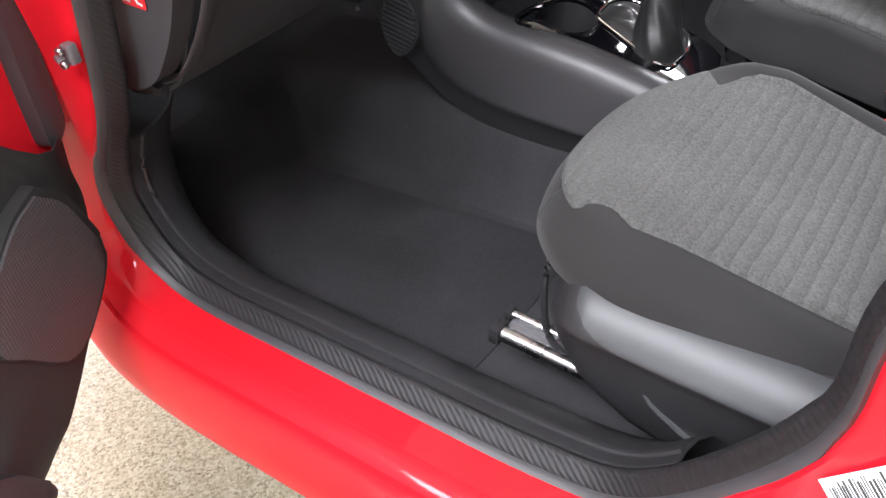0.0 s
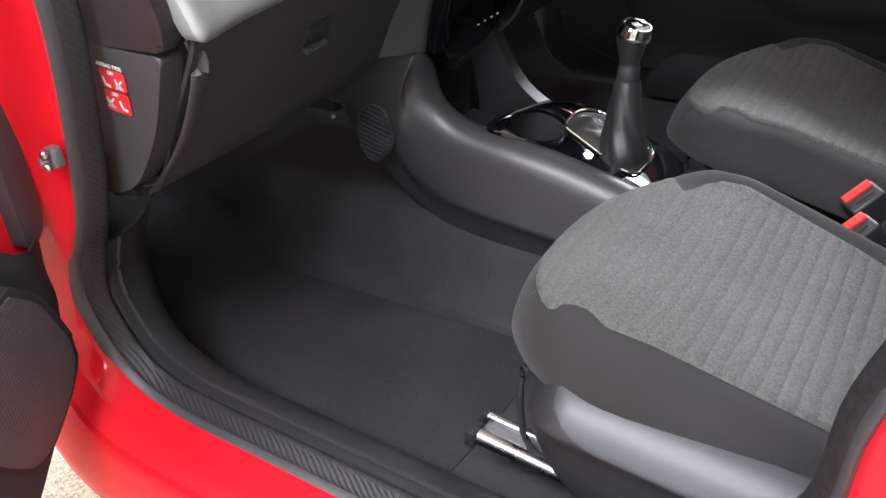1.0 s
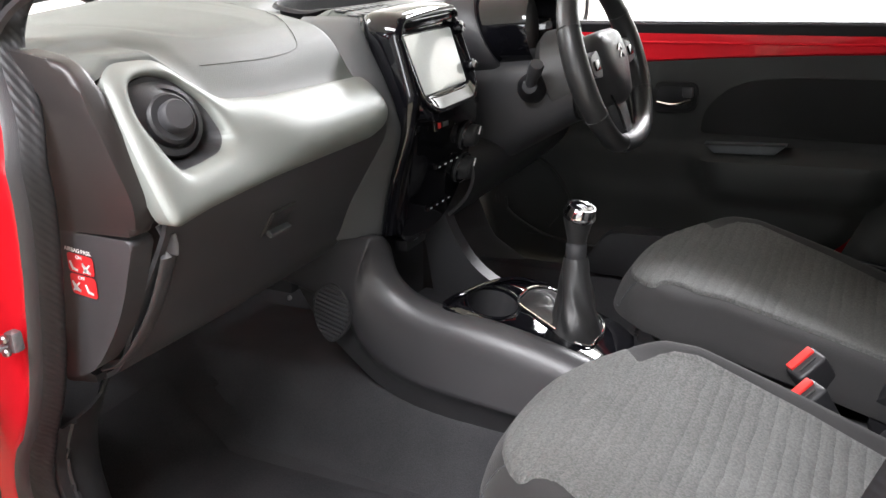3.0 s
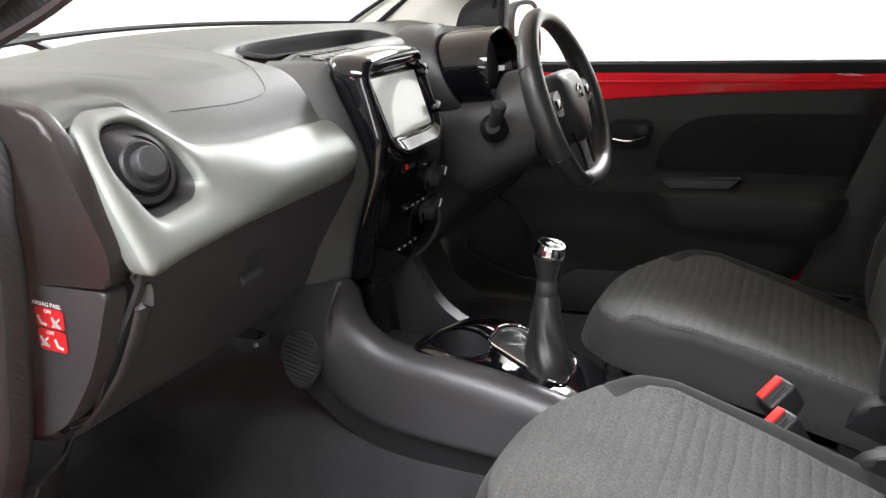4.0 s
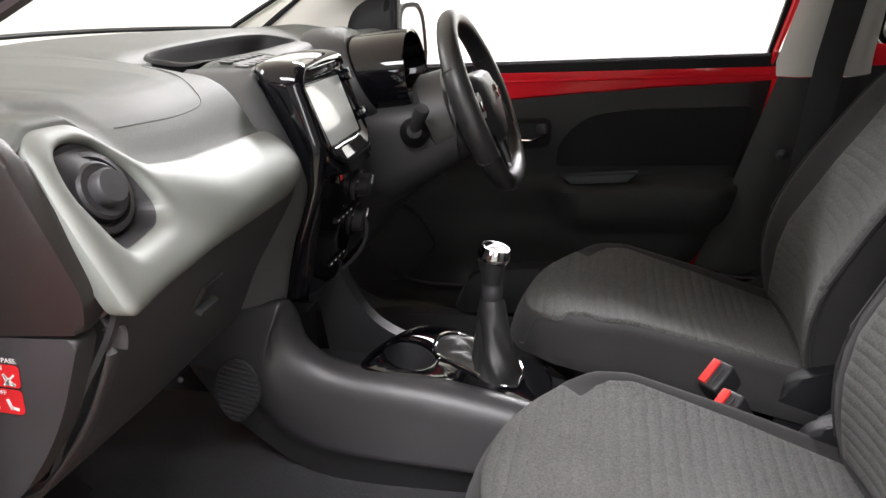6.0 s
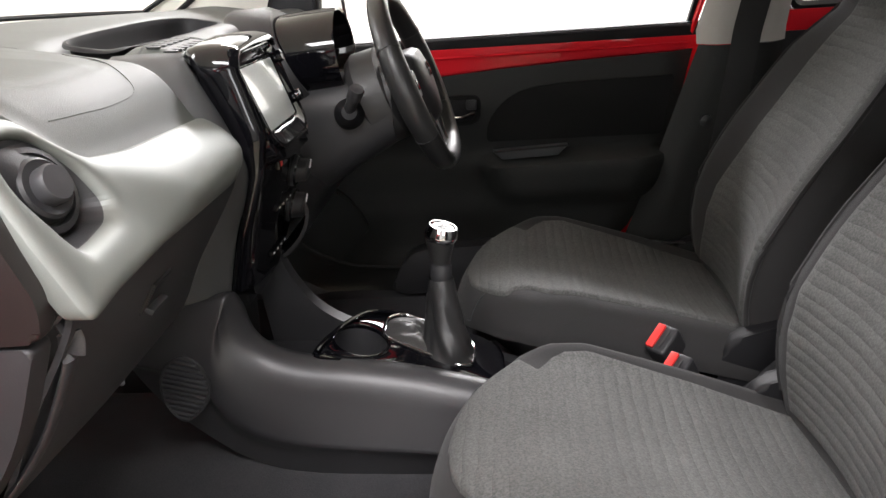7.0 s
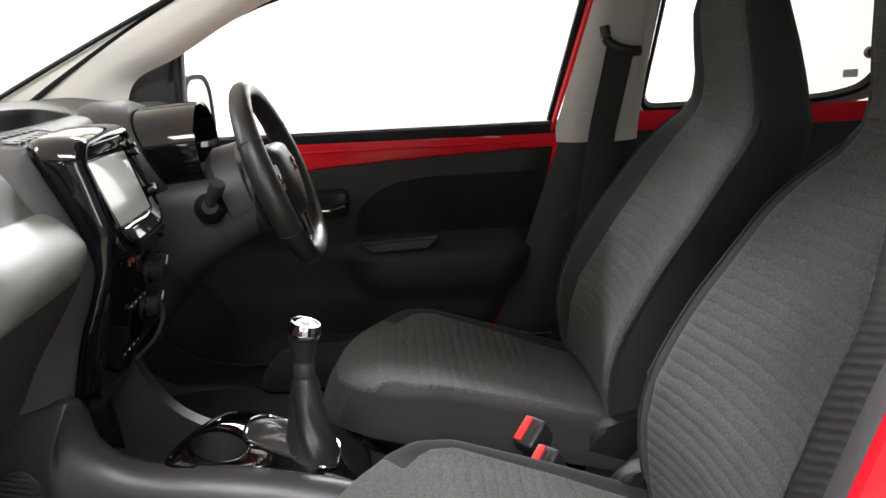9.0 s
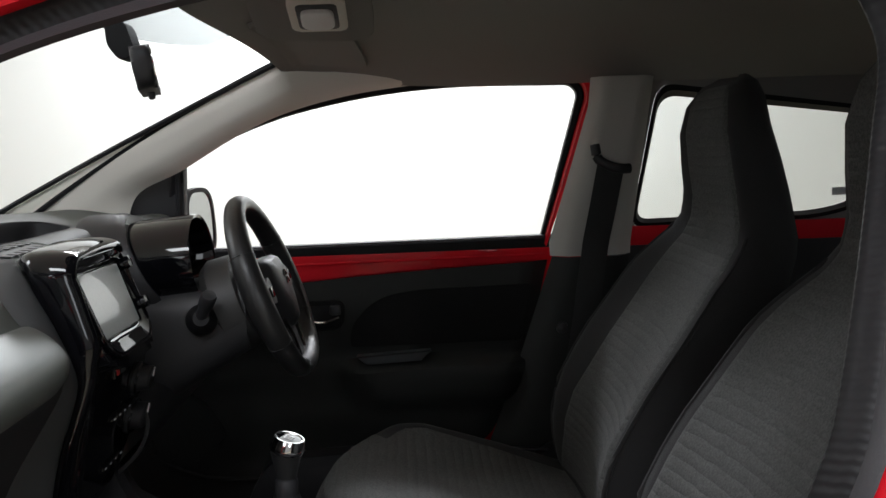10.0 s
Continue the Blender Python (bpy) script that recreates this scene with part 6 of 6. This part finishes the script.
        if big:
            # light from above is put into colour: black flank, lighter grey upper face
            cover = part("side_cover", thicken(grid(rows), 0.004), PLASTIC, t, "plastic seat side cover, its shaded flank coloured black")
            face = []
            for i, row in enumerate(rows[2:]):
                f = 0.12 + 0.88 * min(1.0, i / 5) ** 0.7
                line = []
                for k in range(13):
                    q = 1 + k * f
                    a, b = Vector(row[int(q)]), Vector(row[int(q) + 1])
                    p = a.lerp(b, q - int(q))
                    line.append((p.x, p.y + s * 0.0016, p.z + 0.0014))
                face.append(line)
            face[0] = [(x - 0.002, y - s * 0.004, z - 0.003) for x, y, z in face[0]]
            part("cover_lit_face", grid(face), SEATTRIM, cover, "plastic upper face with a crisp ridge, lighter grey for light from above", 60)
            # no hollow is cut: a dark plate gives its shade, a lighter lip its lit edge
            part("recess_shade", slab(fillet([(0.226, 0.428), (0.29, 0.415), (0.44, 0.410), (0.44, 0.376), (0.335, 0.381), (0.272, 0.393)], 0.010, 4), "y", cy + s * 0.246, cy + s * 0.2615, 0.003), INK, cover, "dark plate for the shade in the grip recess")
            part("recess_lit_lip", tube(smooth_line([(0.225, cy + s * 0.261, 0.430), (0.238, cy + s * 0.262, 0.415), (0.260, cy + s * 0.262, 0.399), (0.284, cy + s * 0.262, 0.386), (0.330, cy + s * 0.261, 0.379), (0.44, cy + s * 0.259, 0.374)], 5), 0.0042, 8), SEATTRIM, cover)
        part("recliner_cover", slab(fillet([(0.455, 0.50), (0.60, 0.545), (0.62, 0.43), (0.55, 0.38), (0.44, 0.40)], 0.03), "y", cy + s * 0.215, cy + s * 0.252, 0.010, 3), RUBBER, t, "black plastic hinge cover")
        # rails
        rail = part("rail", tube([(0.004, cy + s * 0.195, 0.352), (0.20, cy + s * 0.195, 0.336), (0.42, cy + s * 0.195, 0.318)], 0.0115, 12), RAIL, t, "bright steel slide rail")
        part("rail_upper", tube([(0.004, cy + s * 0.163, 0.358), (0.20, cy + s * 0.163, 0.342), (0.40, cy + s * 0.163, 0.326)], 0.0075, 10), RAIL, rail)
        part("rail_web", block((0.21, cy + s * 0.179, 0.334), (0.41, 0.022, 0.010), 0.002, pose(0, 0, 0, 0, 4.5, 0)), CASTING, rail)
        part("rail_end", block((-0.001, cy + s * 0.195, 0.352), (0.016, 0.028, 0.027), 0.004, pose(0, 0, 0, 0, 4.5, 0)), PLASTIC, rail, "black plastic rail end")
        part("rail_end", block((-0.001, cy + s * 0.163, 0.358), (0.010, 0.018, 0.018), 0.003, pose(0, 0, 0, 0, 4.5, 0)), PLASTIC, rail)
    bar = [(0.15, cy - 0.18, 0.350), (0.114, cy - 0.19, 0.347), (0.087, cy - 0.19, 0.356), (0.068, cy - 0.19, 0.385), (0.064, cy - 0.19, 0.45), (0.066, cy - 0.18, 0.490), (0.07, cy - 0.15, 0.500), (0.07, cy + 0.15, 0.500), (0.066, cy + 0.18, 0.490),
           (0.064, cy + 0.19, 0.45), (0.068, cy + 0.19, 0.385), (0.087, cy + 0.19, 0.356), (0.15, cy + 0.18, 0.350)]
    part("slide_bar", tube(smooth_line(bar, 4), 0.0048, 8), PLASTIC, t, "black slide release bar")
    return t


near_seat = front_seat(-0.310, "front_seat", "grey and black cloth passenger seat on slide rails", -1, -0.300, 0.012, 0.040)
far_seat = front_seat(0.312, "front_seat", "grey and black cloth driver seat beside the console", 1, 0.300, 0.008, 0.020)


def buckle(x, y, z, turn, lean_to):
    t = thing("seatbelt_buckle", (x, y, z - 0.15), "black seat belt buckle with a red release button", "seat belt buckle", group="seat belt buckles")
    up = Vector(lean_to).normalized()
    across = Vector((-math.sin(radians(turn)), math.cos(radians(turn)), 0))
    across = (across - up * across.dot(up)).normalized()
    m = Matrix.Translation((x, y, z)) @ Matrix((across.cross(up), across, up)).transposed().to_4x4()
    bm = block((0.004, 0, -0.035), (0.036, 0.054, 0.075), 0.006, None, 3)
    bmesh.ops.transform(bm, matrix=m, verts=bm.verts)
    body = part("housing", bm, PLASTIC, t)
    bm = block((-0.007, 0, 0.003), (0.014, 0.046, 0.009), 0.003)
    bmesh.ops.transform(bm, matrix=m, verts=bm.verts)
    part("button", bm, BUCKLE_RED, t, "bright red button")
    # black bar on top of the housing, for the dark of the tongue opening
    bm = block((0.009, 0, 0.0035), (0.003, 0.030, 0.002), 0)
    bmesh.ops.transform(bm, matrix=m, verts=bm.verts)
    part("slot_shade", bm, INK, t)
    bm = tube([tuple(m @ Vector((0, 0, -0.07))), (x + 0.03, y, z - 0.14), (x + 0.05, y, z - 0.20)], 0.009, 8)
    part("stem", bm, PLASTIC, t)


buckle(0.345, 0.044, 0.520, -44, (-0.35, -0.45, 0.8))
buckle(0.352, -0.034, 0.508, -44, (-0.35, -0.40, 0.8))


def seat_belt(side, label):
    t = thing("seat_belt", (0.63, side * 0.60, 0.60), label, "seat belt")
    top = [(0.640, 1.125), (0.628, 1.02), (0.612, 0.90), (0.590, 0.75), (0.560, 0.58)]
    rows = []
    for x, z in smooth_line(top, 6):
        y = side * (lean(z, 0.622) )
        x -= 0.006
        rows.append([(x - 0.029, y, z + 0.004), (x - 0.010, y - side * 0.0015, z), (x + 0.010, y - side * 0.0015, z - 0.002), (x + 0.029, y, z - 0.006)])
    part("webbing", thicken(grid(rows), 0.002), BELT, t, "black woven webbing")
    y = side * (lean(1.125, 0.622))
    part("guide", tube(smooth_line([(0.600, y + side * 0.004, 1.165), (0.606, y, 1.135), (0.630, y - side * 0.006, 1.118), (0.655, y - side * 0.004, 1.112), (0.674, y, 1.112)], 6), 0.011, 10), PLASTIC, t, "black plastic belt guide")
    part("guide_bolt", lathe([(0, 0), (0.018, 0), (0.017, 0.008), (0, 0.010)], facing((0.640, y + side * 0.014, 1.150), (0, -side, -0.2)), 16), PLASTIC, t)
    part("anchor_cap", lathe([(0, 0), (0.014, 0), (0.013, 0.007), (0, 0.010)], facing((0.535, side * 0.628, 0.755), (0, -side, 0)), 16), PLASTIC, t, "round black anchor cap")


seat_belt(1, "black seat belt hanging from the driver side centre pillar")


# ---------- overhead ----------
def overhead():
    t = thing("rear_view_mirror", (-0.2, 0.0, 1.36), "black rear-view mirror on the windscreen", "rear-view mirror")
    part("sensor_box", slab(fillet([(-0.216, 1.358), (-0.188, 1.354), (-0.176, 1.312), (-0.198, 1.300), (-0.214, 1.322)], 0.008), "y", -0.020, 0.020, 0.006, 3), RUBBER, t)
    part("arm", tube([(-0.195, 0, 1.335), (-0.170, 0.0, 1.300), (-0.165, 0, 1.285)], 0.008, 8), PLASTIC, t)
    m = Matrix.Translation((-0.155, -0.010, 1.286)) @ pose(0, 0, 0, 0, -8, 14)
    bm = slab(fillet([(-0.090, -0.028), (0.090, -0.028), (0.096, 0.028), (-0.096, 0.028)], 0.022, 5), "x", -0.024, 0.002, 0.010, 4)
    bmesh.ops.transform(bm, matrix=m, verts=bm.verts)
    part("housing", bm, PLASTIC, t)
    bm = slab(fillet([(-0.085, -0.023), (0.085, -0.023), (0.090, 0.023), (-0.090, 0.023)], 0.02, 5), "x", 0.002, 0.0035, 0)
    bmesh.ops.transform(bm, matrix=m, verts=bm.verts)
    part("mirror_glass", bm, MIRROR, t)
    bm = block((-0.010, -0.0, -0.031), (0.010, 0.014, 0.014), 0.004)
    bmesh.ops.transform(bm, matrix=m, verts=bm.verts)
    part("dip_lever", bm, PLASTIC, t)
    s = thing("sun_visor", (0.05, 0.33, 1.37), "pale grey sun visor folded against the driver side roof", "sun visor")
    rows = []
    for u in np.linspace(0, 1, 12):
        rows.append([(x, y, roof_z(x, y) - 0.014 - (0.008 if u == 0 else 0)) for x, y in [(-0.055 + 0.15 * u + 0.03 * v, 0.17 + 0.29 * v) for v in np.linspace(0, 1, 12)]])
    part("board", thicken(grid(rows), 0.010), LINING, s)
    part("pivot", tube([(-0.062, 0.47, 1.352), (-0.055, 0.50, 1.350)], 0.006, 8), PLASTIC, s)
    p = thing("sun_visor", (0.05, -0.33, 1.37), "pale grey sun visor folded against the passenger side roof", "sun visor")
    rows = [[(q[0], -q[1], q[2]) for q in r] for r in rows]
    part("board", thicken(grid(rows), 0.010), LINING, p)
    l = thing("roof_lamp", (0.07, 0.06, 1.39), "pale grey roof lamp unit with a white rocker switch", "roof lamp")
    tilt = Matrix.Translation((0.07, 0.055, 1.372)) @ pose(0, 0, 0, -20, 0, 0) @ Matrix.Translation((-0.07, -0.055, -1.372))
    def lid(out, r, z0, z1, bev):
        bm = slab(fillet(out, r), "z", z0, z1, bev, 3)
        bmesh.ops.transform(bm, matrix=tilt, verts=bm.verts)
        return bm
    part("console", lid([(-0.03, -0.05), (0.15, -0.04), (0.15, 0.15), (-0.03, 0.14)], 0.03, 1.372, 1.402, 0.008), LINING, l)
    part("bezel", lid([(0.028, 0.010), (0.112, 0.010), (0.112, 0.100), (0.028, 0.100)], 0.012, 1.364, 1.374, 0.003), PILLAR, l)
    part("switch_well", lid([(0.040, 0.020), (0.100, 0.020), (0.100, 0.090), (0.040, 0.090)], 0.010, 1.362, 1.366, 0.001), SEATTRIM, l, "grey switch well")
    part("rocker", lid([(0.046, 0.030), (0.094, 0.030), (0.094, 0.080), (0.046, 0.080)], 0.014, 1.355, 1.364, 0.003), WHITE, l, "white rocker switch")
    b = thing("shade_band", (-0.2, 0, 1.38), "pale dotted shade band behind the mirror", "shade band")
    rows = [[(-0.128 + 0.06 * (v * v) - 0.100 * u * (1 - 0.35 * v ** 4), 0.235 * v, 1.390 - 0.040 * u * (1 - 0.35 * v ** 4) - 0.012 * v * v) for v in np.linspace(-1, 1, 14)] for u in np.linspace(0, 1, 4)]
    part("band", thicken(grid(rows), 0.001), SHADE, b)


SHADE = pane_material("pale dotted shade band", (0.66, 0.675, 0.68), 0.0)
overhead()
